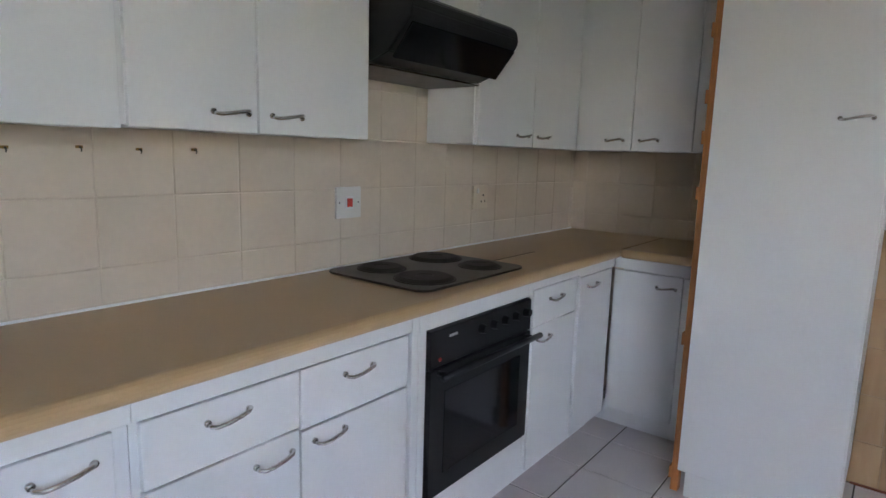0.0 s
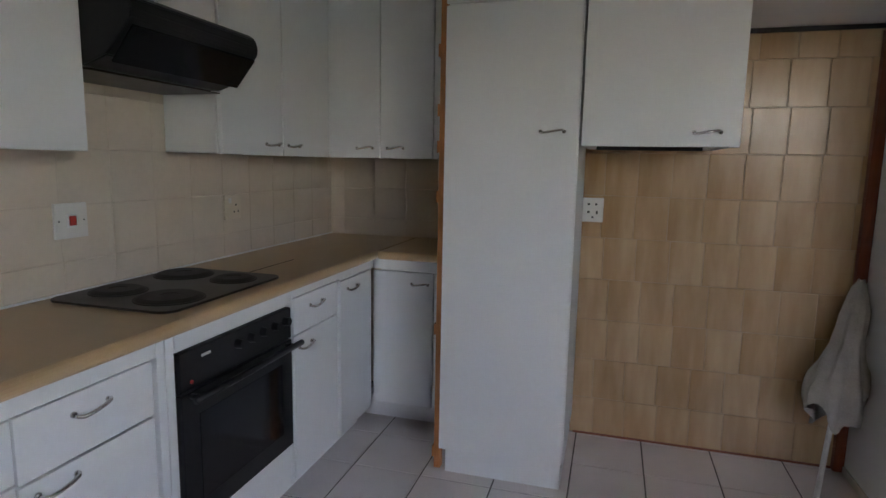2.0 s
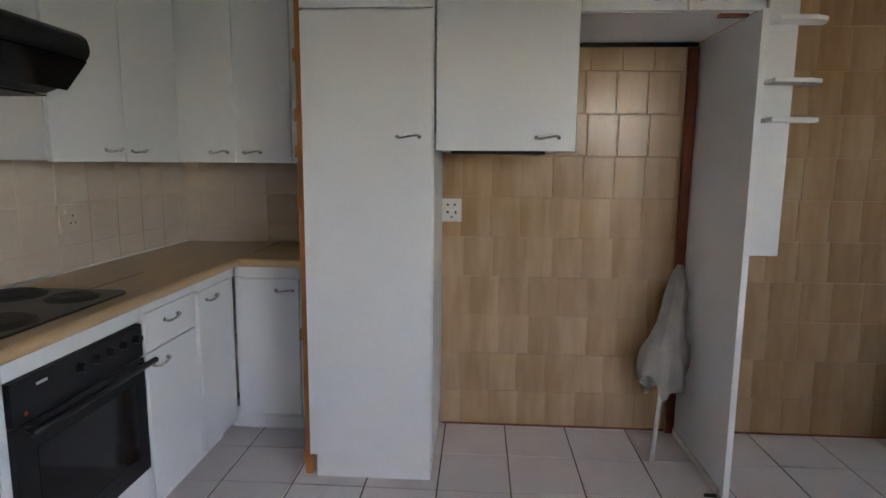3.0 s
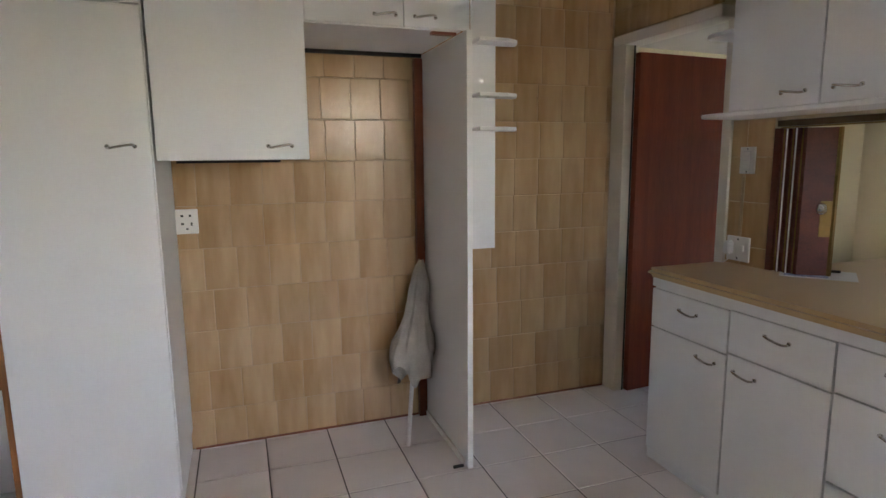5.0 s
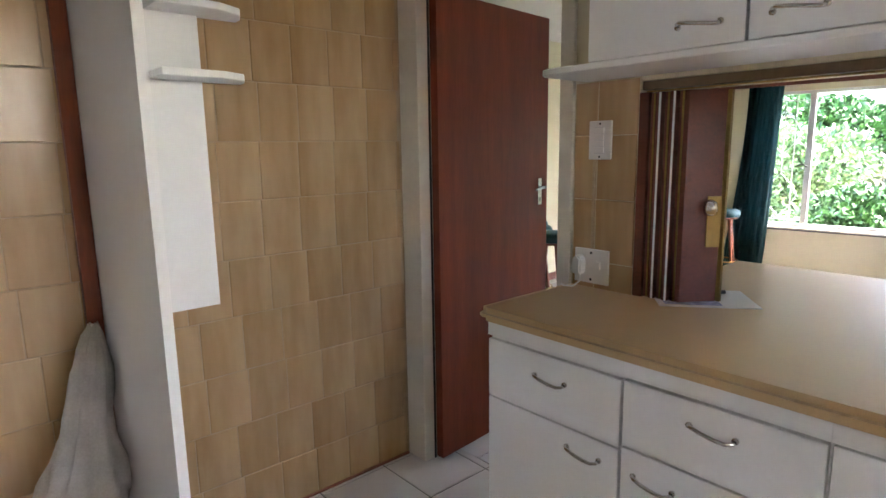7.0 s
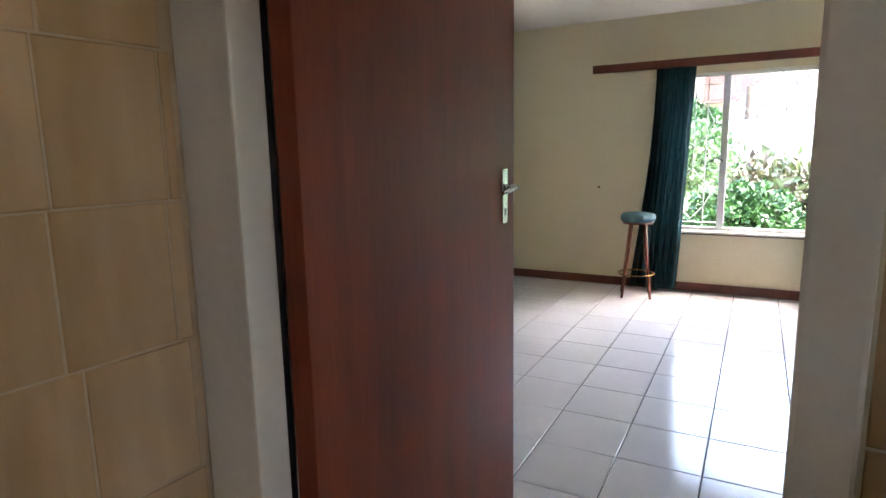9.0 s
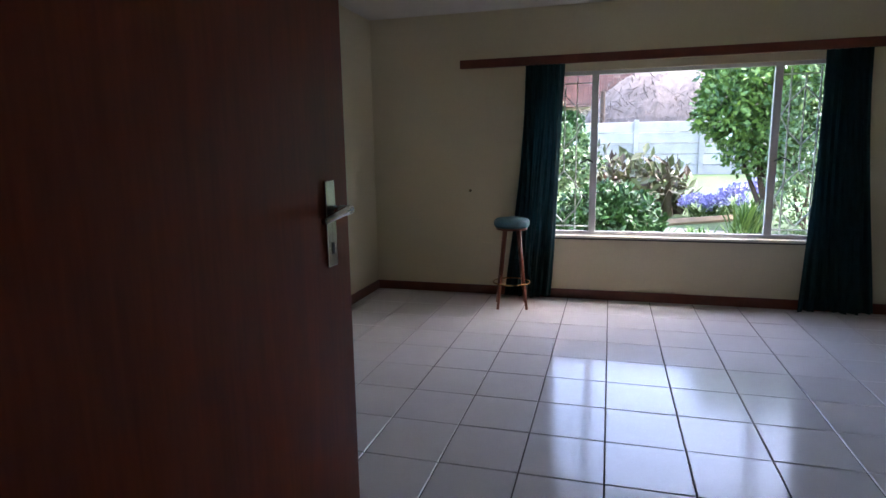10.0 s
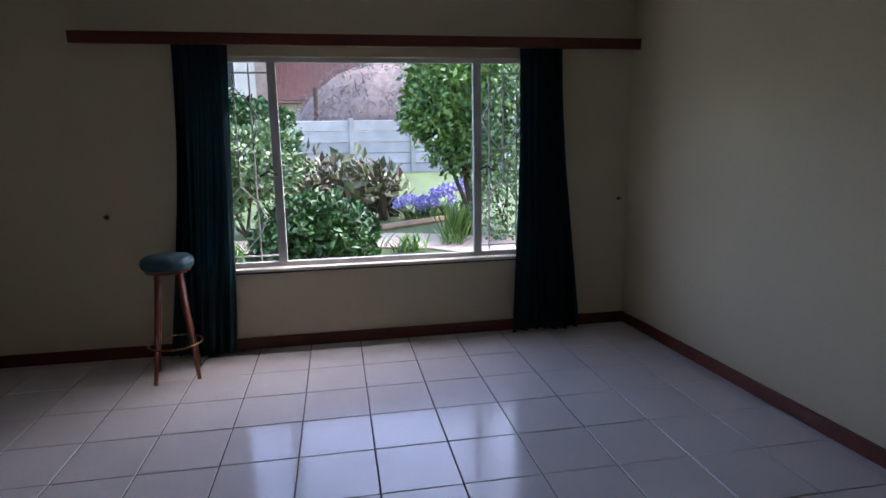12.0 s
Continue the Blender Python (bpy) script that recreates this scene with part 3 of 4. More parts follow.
hood = thing("extractor_hood", "black painted extractor hood between wall cabinets", "extractor hood", loc=(-1.1, 1.875, 1.6))
prof = [(XB, 1.622), (-1.03, 1.612), (-0.955, 1.638), (-0.885, 1.712), (-0.868, 1.73), (-0.865, 1.755), (-0.875, 1.785), (-0.90, 1.803), (XB, 1.803)]
part("canopy", prism(prof, "y", 1.592, 2.166, 0.004, 2), M_BLACK, hood)
part("visor", prism([(-0.952, 1.624), (-0.876, 1.716), (-0.872, 1.710), (-0.948, 1.620)], "y", 1.605, 2.153), M_BLACKGLASS, hood, "glossy black visor")
part("filter", box(-1.25, -1.05, 1.62, 2.14, 1.606, 1.612), M_PLATE, hood, "dark grease filter")
part("trim_strip", box(XB, -1.03, 1.594, 2.164, 1.602, 1.6055), M_HOB, hood)

# sockets and switches


def plate_switch(name, c, axis, w, h, label, cat, bits, material=M_PLASTIC):
    """A wall plate at c facing along axis, with raised or dark bits (u, v, w, h, material)."""
    a = Vector(axis)
    s = Vector((abs(a.y), abs(a.x), 0))
    c = Vector(c)
    u = thing(name, label, cat, loc=c)

    def slab(cu, cv, bw, bh, d0, d1, bev):
        p, q = c + s * (cu - bw / 2) + a * d0, c + s * (cu + bw / 2) + a * d1
        return box(min(p.x, q.x), max(p.x, q.x), min(p.y, q.y), max(p.y, q.y), c.z + cv - bh / 2, c.z + cv + bh / 2, bev)

    part("plate", slab(0, 0, w, h, 0, 0.010, 0.003), material, u)
    for n, cu, cv, bw, bh, m_, d in bits:
        part(n, slab(cu, cv, bw, bh, 0.008, 0.010 + d, 0.0008), m_, u)
    return u


EY = [("screw", 0, 0.045, 0.005, 0.005, M_DARK, 0.001), ("screw", 0, -0.045, 0.005, 0.005, M_DARK, 0.001)]
plate_switch("cooker_switch", (X_STOVE + 0.002, 1.73, 1.163), (1, 0, 0), 0.118, 0.112, "white cooker isolator switch with a red rocker on tiles", "switch", [("rocker", 0, 0.0, 0.022, 0.03, M_RED, 0.008), ("surround", 0, 0, 0.034, 0.046, M_WHITE_EDGE, 0.003), ("screw", -0.045, 0, 0.005, 0.005, M_DARK, 0.001), ("screw", 0.045, 0, 0.005, 0.005, M_DARK, 0.001)])
plate_switch("wall_socket", (X_STOVE + 0.002, 2.556, 1.152), (1, 0, 0), 0.115, 0.112, "aged white plug socket on cream tiles", "socket", [("rocker", -0.025, 0.03, 0.016, 0.022, M_PLASTIC, 0.004), ("pin_hole", 0.02, 0.01, 0.008, 0.008, M_DARK, 0.001), ("pin_hole", 0.005, -0.02, 0.007, 0.007, M_DARK, 0.001), ("pin_hole", 0.035, -0.02, 0.007, 0.007, M_DARK, 0.001)], M_PLASTIC_OLD)
plate_switch("wall_socket", (0.285, Y_FRIDGE - 0.002, 1.155), (0, -1, 0), 0.10, 0.118, "white double plug socket on beige tiles", "socket", [("pin_hole", -0.02, 0.028, 0.012, 0.010, M_DARK, 0.001), ("pin_hole", 0.015, 0.028, 0.010, 0.010, M_DARK, 0.001), ("pin_hole", -0.02, -0.01, 0.012, 0.010, M_DARK, 0.001), ("pin_hole", 0.02, -0.012, 0.008, 0.016, M_DARK, 0.001), ("pin_hole", 0.0, -0.035, 0.010, 0.008, M_DARK, 0.001), ("rocker", 0.033, 0.04, 0.012, 0.016, M_PLASTIC, 0.004)])
plate_switch("light_switch", (X_PART - 0.002, 2.308, 1.417), (-1, 0, 0), 0.082, 0.122, "white four-gang light switch on beige tiles", "switch", [("rocker", 0, v, 0.034, 0.018, M_PLASTIC, 0.005) for v in (0.030, 0.010, -0.010, -0.030)] + [("surround", 0, 0, 0.040, 0.086, M_STEEL, 0.001), ("screw", 0, 0.052, 0.006, 0.006, M_DARK, 0.001), ("screw", 0, -0.052, 0.006, 0.006, M_DARK, 0.001)])
plate_switch("wall_socket", (X_PART - 0.002, 2.328, 1.004), (-1, 0, 0), 0.13, 0.116, "white plug socket with a white adaptor plugged in", "socket", [("rocker", -0.028, 0.005, 0.018, 0.026, M_PLASTIC, 0.006), ("screw", 0, 0.045, 0.008, 0.008, M_DARK, 0.001), ("screw", 0, -0.045, 0.008, 0.008, M_DARK, 0.001)])
ad = thing("plug_adaptor", "white plug adaptor with a thin white cable", "plug", loc=(2.72, 2.36, 0.99))
part("body", prism([(2.345, 1.03), (2.362, 1.045), (2.378, 1.03), (2.386, 0.99), (2.372, 0.975), (2.345, 0.98)], "x", 2.70, 2.736, 0.005, 2), M_PLASTIC, ad)
part("cable", tube(bmesh.new(), [(2.715, 2.355, 0.978), (2.712, 2.352, 0.955), (2.70, 2.37, 0.936), (2.69, 2.40, 0.935), (2.70, 2.42, 0.935)], 0.003, 6), M_PLASTIC, ad)
bm = box(X_PART - 0.009, X_PART - 0.001, 2.326, 2.334, 1.065, 1.354, 0.001)
single("cable_duct", bm, M_GROUT_WALL, "thin painted cable duct between switch and socket", "cable duct")
for y, z in ((0.72, 1.328), (0.87, 1.333), (1.01, 1.331), (1.16, 1.334)):
    hk = thing("cup_hook", "small dark hook stuck on the tiles under the cabinet", "hook", "hooks under the wall units", (X_STOVE, y, z))
    part("shank", tube(bmesh.new(), [(X_STOVE, y, z), (X_STOVE + 0.012, y, z), (X_STOVE + 0.016, y, z - 0.006), (X_STOVE + 0.013, y, z - 0.010)], 0.002, 6), M_DARK, hk)
    part("base", box(X_STOVE, X_STOVE + 0.004, y - 0.008, y + 0.008, z - 0.003, z + 0.004, 0.001), M_BRASS, hk)

# ---- tall cupboard, fridge space ----
YT = 2.632
u = thing("tall_cupboard", "tall white broom cupboard with one long door", "cupboard", loc=(-0.03, YT, 0))
part("body", box(-0.300, 0.236, YT + 0.02, Y_FRIDGE - 0.002, 0.108, 2.40, 0.002), M_WHITE, u)
part("plinth", box(-0.278, 0.228, YT + 0.012, Y_FRIDGE - 0.002, 0, 0.105, 0.002), M_WHITE, u)
front("door", box(-0.306, 0.232, YT, YT + 0.018, 0.108, 1.990, 0.004), (0.133, YT, 1.497), u, (1, 0, 0), (0, -1, 0), 0.09)
front("top_door", box(-0.306, 0.232, YT, YT + 0.018, 1.998, 2.395, 0.003), None, u, (1, 0, 0), (0, -1, 0))
bm = box(-0.336, -0.306, 2.66, 2.70, 0, 2.40, 0.002)
for z in (0.05, 0.62, 1.20, 1.41, 1.56, 1.80):
    bx(bm, -0.346, -0.334, 2.662, 2.698, z, z + 0.05)
single("timber_strip", bm, M_STRIP, "rough orange timber strip along the tall cupboard", "timber strip")
u = thing("wall_cabinet", "white wall cabinet beside the tall cupboard", "cabinet", "", (0.52, YT, 1.443))
part("body", box(0.246, 0.800, YT + 0.02, Y_FRIDGE - 0.002, 1.447, 2.40, 0.002), M_WHITE, u)
front("door", box(0.246, 0.805, YT, YT + 0.018, 1.443, 2.395, 0.003), (0.692, YT, 1.496), u, (1, 0, 0), (0, -1, 0), 0.09)
part("under_strip", box(0.30, 0.70, YT + 0.14, YT + 0.16, 1.432, 1.447), M_DARK, u, "dark strip under the cabinet")
u = thing("wall_cabinet", "white bridging cabinet over the fridge space", "cabinet", "", (1.15, YT, 1.975))
part("body", box(0.807, 1.466, YT + 0.02, Y_FRIDGE - 0.002, 1.975, 2.40, 0.002), M_WHITE, u)
for a, b, hx in ((0.808, 1.205, 1.13), (1.210, 1.500, 1.30)):
    front("door", box(a, b, YT, YT + 0.018, 1.978, 2.395, 0.003), (hx, YT, 2.02), u, (1, 0, 0), (0, -1, 0), 0.09)
# solid near-black strip that paints the shade where tiles meet the cabinet bottom
part("shadow_gap", box(0.81, 1.46, 3.205, 3.222, 1.956, 1.974), M_DARK, u, "dark strip standing in for the shaded gap behind the cabinet underside")
part("under_batten", box(1.34, 1.45, YT + 0.03, YT + 0.06, 1.962, 1.974), M_BATTEN, u)
u = thing("side_panel", "tall white melamine panel closing the fridge space", "panel", loc=(1.478, 2.6, 0))
part("board", box(1.467, 1.488, 2.584, Y_FRIDGE - 0.002, 0, 1.972, 0.002), M_WHITE, u)
part("edging", box(1.465, 1.490, 2.580, 2.585, 0, 1.972, 0.001), M_WHITE_EDGE, u)
# the panel's shadow line at the floor, drawn as a duller strip
part("foot_shade_strip", box(1.455, 1.466, 2.62, Y_FRIDGE - 0.004, 0, 0.03, 0.002), M_OLDWHITE, u, "grey strip standing in for the shadow line along the foot")
single("timber_batten", box(1.418, 1.462, 3.195, 3.231, 0, 1.95, 0.002), M_BATTEN, "red-brown timber batten in the corner", "timber strip")
single("angle_bracket", box(1.40, 1.452, 2.60, 2.612, 0.0, 0.012, 0.001), M_DARK, "small black metal bracket on the floor", "bracket")
u = thing("corner_shelves", "white corner shelf unit with three rounded shelves", "shelf", loc=(1.55, 2.6, 1.04))
part("back_board", box(1.491, 1.602, 2.590, 2.606, 1.04, 2.40, 0.002), M_WHITE, u)
for z in (1.555, 1.695, 1.915):
    part("shelf", prism([(1.491, 2.50), (1.62, 2.50), (1.675, 2.53), (1.695, 2.58), (1.695, 2.606), (1.603, 2.607), (1.603, 2.589), (1.491, 2.589)], "z", z, z + 0.016, 0.002, 1), M_WHITE_EDGE, u)

# mop
mop = thing("mop", "upturned mop with grubby white cloth head leaning in the corner", "mop", loc=(1.257, 2.88, 0))
p0, p1 = Vector((1.257, 2.88, 0.004)), Vector((1.425, 3.17, 0.90))
part("pole", tube(bmesh.new(), [p0, p0.lerp(p1, 0.5), p1], 0.011, 10), M_OLDWHITE, mop, "white painted pole", smooth=True)
bm = bmesh.new()
rings = []
N = 44
for i in range(19):
    f = i / 18
    c = p1.lerp(p0, f * 0.62) + Vector((-0.012 * f, -0.01, 0.0))
    r = 0.014 + 0.075 * min(1, f * 1.5) + 0.012 * math.sin(f * 9)
    ring = []
    for k in range(N):
        a = 2 * math.pi * k / N
        rr = r * (1 + 0.22 * math.sin(7 * a + 2.2 * math.sin(3 * f)) * min(1, 2 * f) + 0.10 * math.sin(13 * a + 5 * f) + 0.07 * math.sin(3 * a + 9 * f))
        dz = (0.05 * math.sin(2 * a + 0.6) + 0.02 * math.sin(5 * a)) * f ** 3 + 0.008 * math.sin(30 * f + 4 * a)
        ring.append(bm.verts.new(c + Vector((rr * math.cos(a), 0.55 * rr * math.sin(a), dz))))
    rings.append(ring)
for a_, b_ in zip(rings, rings[1:]):
    for k in range(N):
        bm.faces.new([a_[k], a_[(k + 1) % N], b_[(k + 1) % N], b_[k]])
bm.faces.new(rings[0][::-1])
part("cloth_head", bm, M_CLOTH, mop, "bunched cotton cloth head", smooth=True)

# ---- counter under the hatch ----
XC = 2.315


def counter_unit(y0, y1, label, fronts):
    u = thing("base_cabinet", label, "cabinet", "base units under the hatch", (XC, (y0 + y1) / 2, 0))
    part("body", box(XC + 0.019, X_PART - 0.004, y0 + 0.001, y1 - 0.001, 0.05, Z_TOP), M_WHITE, u)
    part("plinth", box(XC + 0.012, X_PART - 0.004, y0, y1, 0, 0.049), M_WHITE_EDGE, u)
    part("fascia", box(XC + 0.002, XC + 0.018, y0, y1, 0.848, Z_TOP, 0.001), M_WHITE, u)
    for kind, z0, z1, hy, hz in fronts:
        front(kind, box(XC, XC + T, y0 + 0.004, y1 - 0.004, z0, z1, 0.003), (XC, hy, hz), u, (0, 1, 0), (-1, 0, 0), 0.10)
    return u


counter_unit(1.94, 2.395, "white base cabinet with one drawer over a door", [("drawer", 0.660, 0.838, 2.16, 0.775), ("door", 0.055, 0.655, 2.048, 0.604)])
counter_unit(1.502, 1.94, "white base cabinet with one drawer over a door", [("drawer", 0.672, 0.842, 1.72, 0.786), ("door", 0.055, 0.667, 1.85, 0.604)])
counter_unit(1.06, 1.502, "white base cabinet with a stack of drawers", [("drawer", 0.680, 0.844, 1.29, 0.792), ("drawer", 0.37, 0.675, 1.29, 0.60), ("drawer", 0.055, 0.365, 1.29, 0.30)])
counter_unit(0.55, 1.06, "white base cabinet with one drawer over a door", [("drawer", 0.680, 0.844, 0.8, 0.792), ("door", 0.055, 0.675, 0.95, 0.60)])
counter_unit(0.0, 0.55, "white base cabinet with one drawer over a door", [("drawer", 0.680, 0.844, 0.28, 0.792), ("door", 0.055, 0.675, 0.40, 0.60)])
wc = thing("worktop", "tan laminate counter running through the serving hatch", "worktop", loc=(2.5, 1.2, 0.889))
outline = [(2.297, -0.02), (X_PART - 0.002, -0.02), (X_PART - 0.002, HATCH_Y0 + 0.004), (3.55, HATCH_Y0 + 0.004), (3.55, HATCH_Y1 - 0.004), (X_PART - 0.002, HATCH_Y1 - 0.004), (X_PART - 0.002, 2.425), (2.325, 2.425), (2.305, 2.417), (2.297, 2.397)]
bm = prism(outline, "z", 0.889, 0.93)
bmesh.ops.bevel(bm, geom=[e for e in bm.edges if abs(e.verts[0].co.z - e.verts[1].co.z) < 1e-5 and not (e.verts[0].co.x > 2.5 and e.verts[1].co.x > 2.5)], offset=0.016, segments=4, affect="EDGES")
part("slab", bm, M_TOP, wc)
part("end_strip", box(2.33, X_PART - 0.004, 2.4255, 2.4275, 0.892, 0.927), M_TOP, wc)
bk = thing("bar_bracket", "plain white panel carrying the bar counter", "panel", loc=(3.2, 1.0, 0))
part("panel", box(3.18, 3.21, 0.6, 2.0, 0, 0.888, 0.003), M_WHITE, bk)
XW = 2.49


def hatch_unit(y0, y1, label, hy):
    u = thing("wall_cabinet", label, "cabinet", "wall units over the hatch", (XW, (y0 + y1) / 2, 1.62))
    part("body", box(XW + 0.019, X_PART - 0.002, y0, y1, 1.624, 2.40, 0.002), M_WHITE, u)
    front("door", box(XW, XW + T, y0 + 0.003, y1 - 0.003, 1.622, 2.395, 0.003), (XW, hy, 1.672), u, (0, 1, 0), (-1, 0, 0), 0.10)


hatch_unit(1.778, 2.19, "white wall cabinet over the serving hatch", 1.885)
hatch_unit(1.372, 1.778, "white wall cabinet over the serving hatch", 1.677)
hatch_unit(0.95, 1.372, "white wall cabinet over the serving hatch", 1.25)
hatch_unit(0.50, 0.95, "white wall cabinet over the serving hatch", 0.62)
hatch_unit(0.0, 0.50, "white wall cabinet over the serving hatch", 0.4)
u = thing("corner_shelves", "white open end shelves on the wall cabinet", "shelf", loc=(2.6, 2.25, 1.6))
for z, e in ((1.602, 2.37), (1.94, 2.36)):
    part("shelf", prism([(2.485, 1.0 if z < 1.7 else 2.192), (2.485, 2.30), (2.50, e - 0.02), (2.53, e), (X_PART - 0.003, e), (X_PART - 0.003, 1.0 if z < 1.7 else 2.192)], "z", z, z + 0.018, 0.003, 1), M_WHITE_EDGE, u)
structure("hatch_rail", box(X_PART + 0.01, X_PART2 - 0.01, HATCH_Y0, HATCH_Y1 - 0.002, HATCH_Z1 - 0.028, HATCH_Z1 - 0.002, 0.002), M_BRONZE, "bronze-coloured head rail of the serving hatch", "trim")
part("track", box(X_PART + 0.03, X_PART2 - 0.03, HATCH_Y0, HATCH_Y1 - 0.004, HATCH_Z1 - 0.034, HATCH_Z1 - 0.029), M_BRASS, bpy.data.objects["hatch_rail"])
structure("hatch_jamb", box(X_PART - 0.006, X_PART2 + 0.004, HATCH_Y1 - 0.034, HATCH_Y1 - 0.003, 0.931, HATCH_Z1 - 0.036, 0.002), M_DARKWOOD, "dark wooden jamb of the serving hatch", "trim")
fold = thing("folding_shutter", "folded dark wooden hatch shutter with a brass latch", "shutter", loc=(2.8, 2.05, 0.93))
for i in range(5):
    y = 2.135 - i * 0.022
    pn = part("panel", box(X_PART + 0.0 - 0.01 * (i % 2), X_PART + 0.115, y - 0.009, y + 0.007, 0.934, 1.552, 0.002), M_DARKWOOD, fold)
    part("edge_strip", box(X_PART - 0.004 - 0.01 * (i % 2), X_PART - 0.001 - 0.01 * (i % 2), y - 0.0085, y - 0.003, 0.936, 1.55), M_WHITE_EDGE if i % 2 else M_BRASS, pn)
lp = part("end_panel", prism([(X_PART + 0.002, 2.040), (X_PART + 0.002, 2.026), (X_PART + 0.095, 1.958), (X_PART + 0.103, 1.970)], "z", 0.934, 1.552), M_DARKWOOD, fold, "dark stained end panel")
part("edge_strip", box(X_PART + 0.093, X_PART + 0.108, 1.948, 1.962, 0.934, 1.552, 0.001), M_BRASS, lp)
part("latch_plate", prism([(X_PART + 0.058, 1.9835), (X_PART + 0.092, 1.9585), (X_PART + 0.091, 1.956), (X_PART + 0.057, 1.981)], "z", 1.10, 1.25), M_BRASS, lp, "brass latch plate")
part("knob", lathe([(0.004, 1.195), (0.016, 1.200), (0.020, 1.215), (0.017, 1.235), (0.006, 1.243)], 14, X_PART + 0.045, 1.968), M_CHROME, lp, "round metal knob", smooth=True)

# papers on the counter
def sheet(cx, cy, w, h, turn, z, t):
    c, s = math.cos(radians(turn)), math.sin(radians(turn))
    return prism([(cx + c * a - s * b, cy + s * a + c * b) for a, b in ((-w / 2, -h / 2), (w / 2, -h / 2), (w / 2, h / 2), (-w / 2, h / 2))], "z", z, z + t)


brochure = thing("brochure", "glossy blue and white brochure lying on the counter", "brochure", loc=(2.85, 2.0, 0.931))
part("cover", sheet(2.855, 2.005, 0.21, 0.28, 38, 0.931, 0.003), M_PAPER, brochure)
part("print", sheet(2.825, 2.035, 0.17, 0.16, 38, 0.9342, 0.0006), M_BLUE, brochure, "blue printed picture")
part("print_block", sheet(2.865, 1.985, 0.06, 0.02, 38, 0.9343, 0.0006), M_DARK, brochure)
pen = thing("pen", "short black pen on the brochure", "pen", loc=(2.93, 1.99, 0.94))
part("barrel", tube(bmesh.new(), [(2.90, 2.02, 0.9405), (2.95, 1.975, 0.9405)], 0.006, 8), M_DARK, pen)

# ---- lounge ----
KITCHEN_THINGS = set(scene.objects)


def curtain(label, top, bottom, phase):
    """Hanging folds between two spans of y, wider at the foot."""
    cu = thing("curtain", label, "curtain", "window curtains", (X_WIN - 0.08, (top[0] + top[1]) / 2, 0))
    bm = bmesh.new()
    nz, ny = 26, 90
    grid = []
    for j in range(nz):
        f = j / (nz - 1)
        z = 1.985 - f * 1.972
        e = f ** 1.4
        a, b = top[0] + (bottom[0] - top[0]) * e, top[1] + (bottom[1] - top[1]) * e
        row = []
        for i in range(ny):
            g = i / (ny - 1)
            wob = 0.022 * math.sin(g * 2 * math.pi * 6.5 + phase + 0.8 * math.sin(2.2 * f)) + 0.010 * math.sin(g * 2 * math.pi * 15 + 3 * f + phase)
            wob *= 0.7 + 0.5 * f
            row.append(bm.verts.new((X_WIN - 0.075 + wob, a + (b - a) * g + 0.008 * math.sin(5 * f + 9 * g), z + 0.008 * math.sin(g * 9 + phase) * f)))
        grid.append(row)
    for r0, r1 in zip(grid, grid[1:]):
        for i in range(ny - 1):
            bm.faces.new([r0[i], r0[i + 1], r1[i + 1], r1[i]])
    bmesh.ops.solidify(bm, geom=bm.faces[:], thickness=0.003)
    part("cloth", bm, M_TEAL, cu, smooth=True)
    return cu


curtain("dark teal velvet curtain drawn aside", (3.02, 3.335), (3.12, 3.50), 0.4)
curtain("dark teal velvet curtain drawn aside", (0.872, 1.175), (0.72, 1.215), 2.1)
rail = thing("curtain_rail", "dark red-brown wooden curtain pelmet rail", "curtain rail", loc=(X_WIN - 0.05, 2.1, 2.0))
part("board", box(X_WIN - 0.10, X_WIN - 0.065, 0.295, 3.89, 1.952, 2.022, 0.006), M_DARKWOOD, rail)
part("track", box(X_WIN - 0.063, X_WIN - 0.04, 0.36, 3.83, 1.985, 2.005), M_STEEL, rail)
for y in (0.42, 2.1, 3.77):
    part("bracket", box(X_WIN - 0.064, X_WIN - 0.001, y, y + 0.03, 2.006, 2.018), M_STEEL, rail)


def bar_stool():
    st = thing("bar_stool", "bar stool with round teal seat and splayed brown legs", "stool", "bar stools")
    part("seat", lathe([(0.10, 0.655), (0.132, 0.660), (0.143, 0.675), (0.146, 0.697), (0.140, 0.717), (0.122, 0.731), (0.08, 0.737), (0.002, 0.739)], 32), M_SEAT, st, "teal upholstered round seat", smooth=True)
    part("seat_base", lathe([(0.118, 0.640), (0.125, 0.643), (0.125, 0.656), (0.10, 0.657)], 28), M_LEG, st)
    for k in range(4):
        a = radians(45 + 90 * k)
        c, s = math.cos(a), math.sin(a)
        part("leg", tube(bmesh.new(), [(0.165 * c, 0.165 * s, 0.0), (0.118 * c, 0.115 * s, 0.34), (0.075 * c, 0.075 * s, 0.645)], 0.0115, 10, 0.018), M_LEG, st, smooth=True)
    ring = [(0.148 * math.cos(2 * math.pi * k / 36), 0.148 * math.sin(2 * math.pi * k / 36), 0.205) for k in range(37)]
    part("foot_ring", tube(bmesh.new(), ring, 0.006, 8), M_BRASS, st, "brass foot ring", smooth=True)
    return st


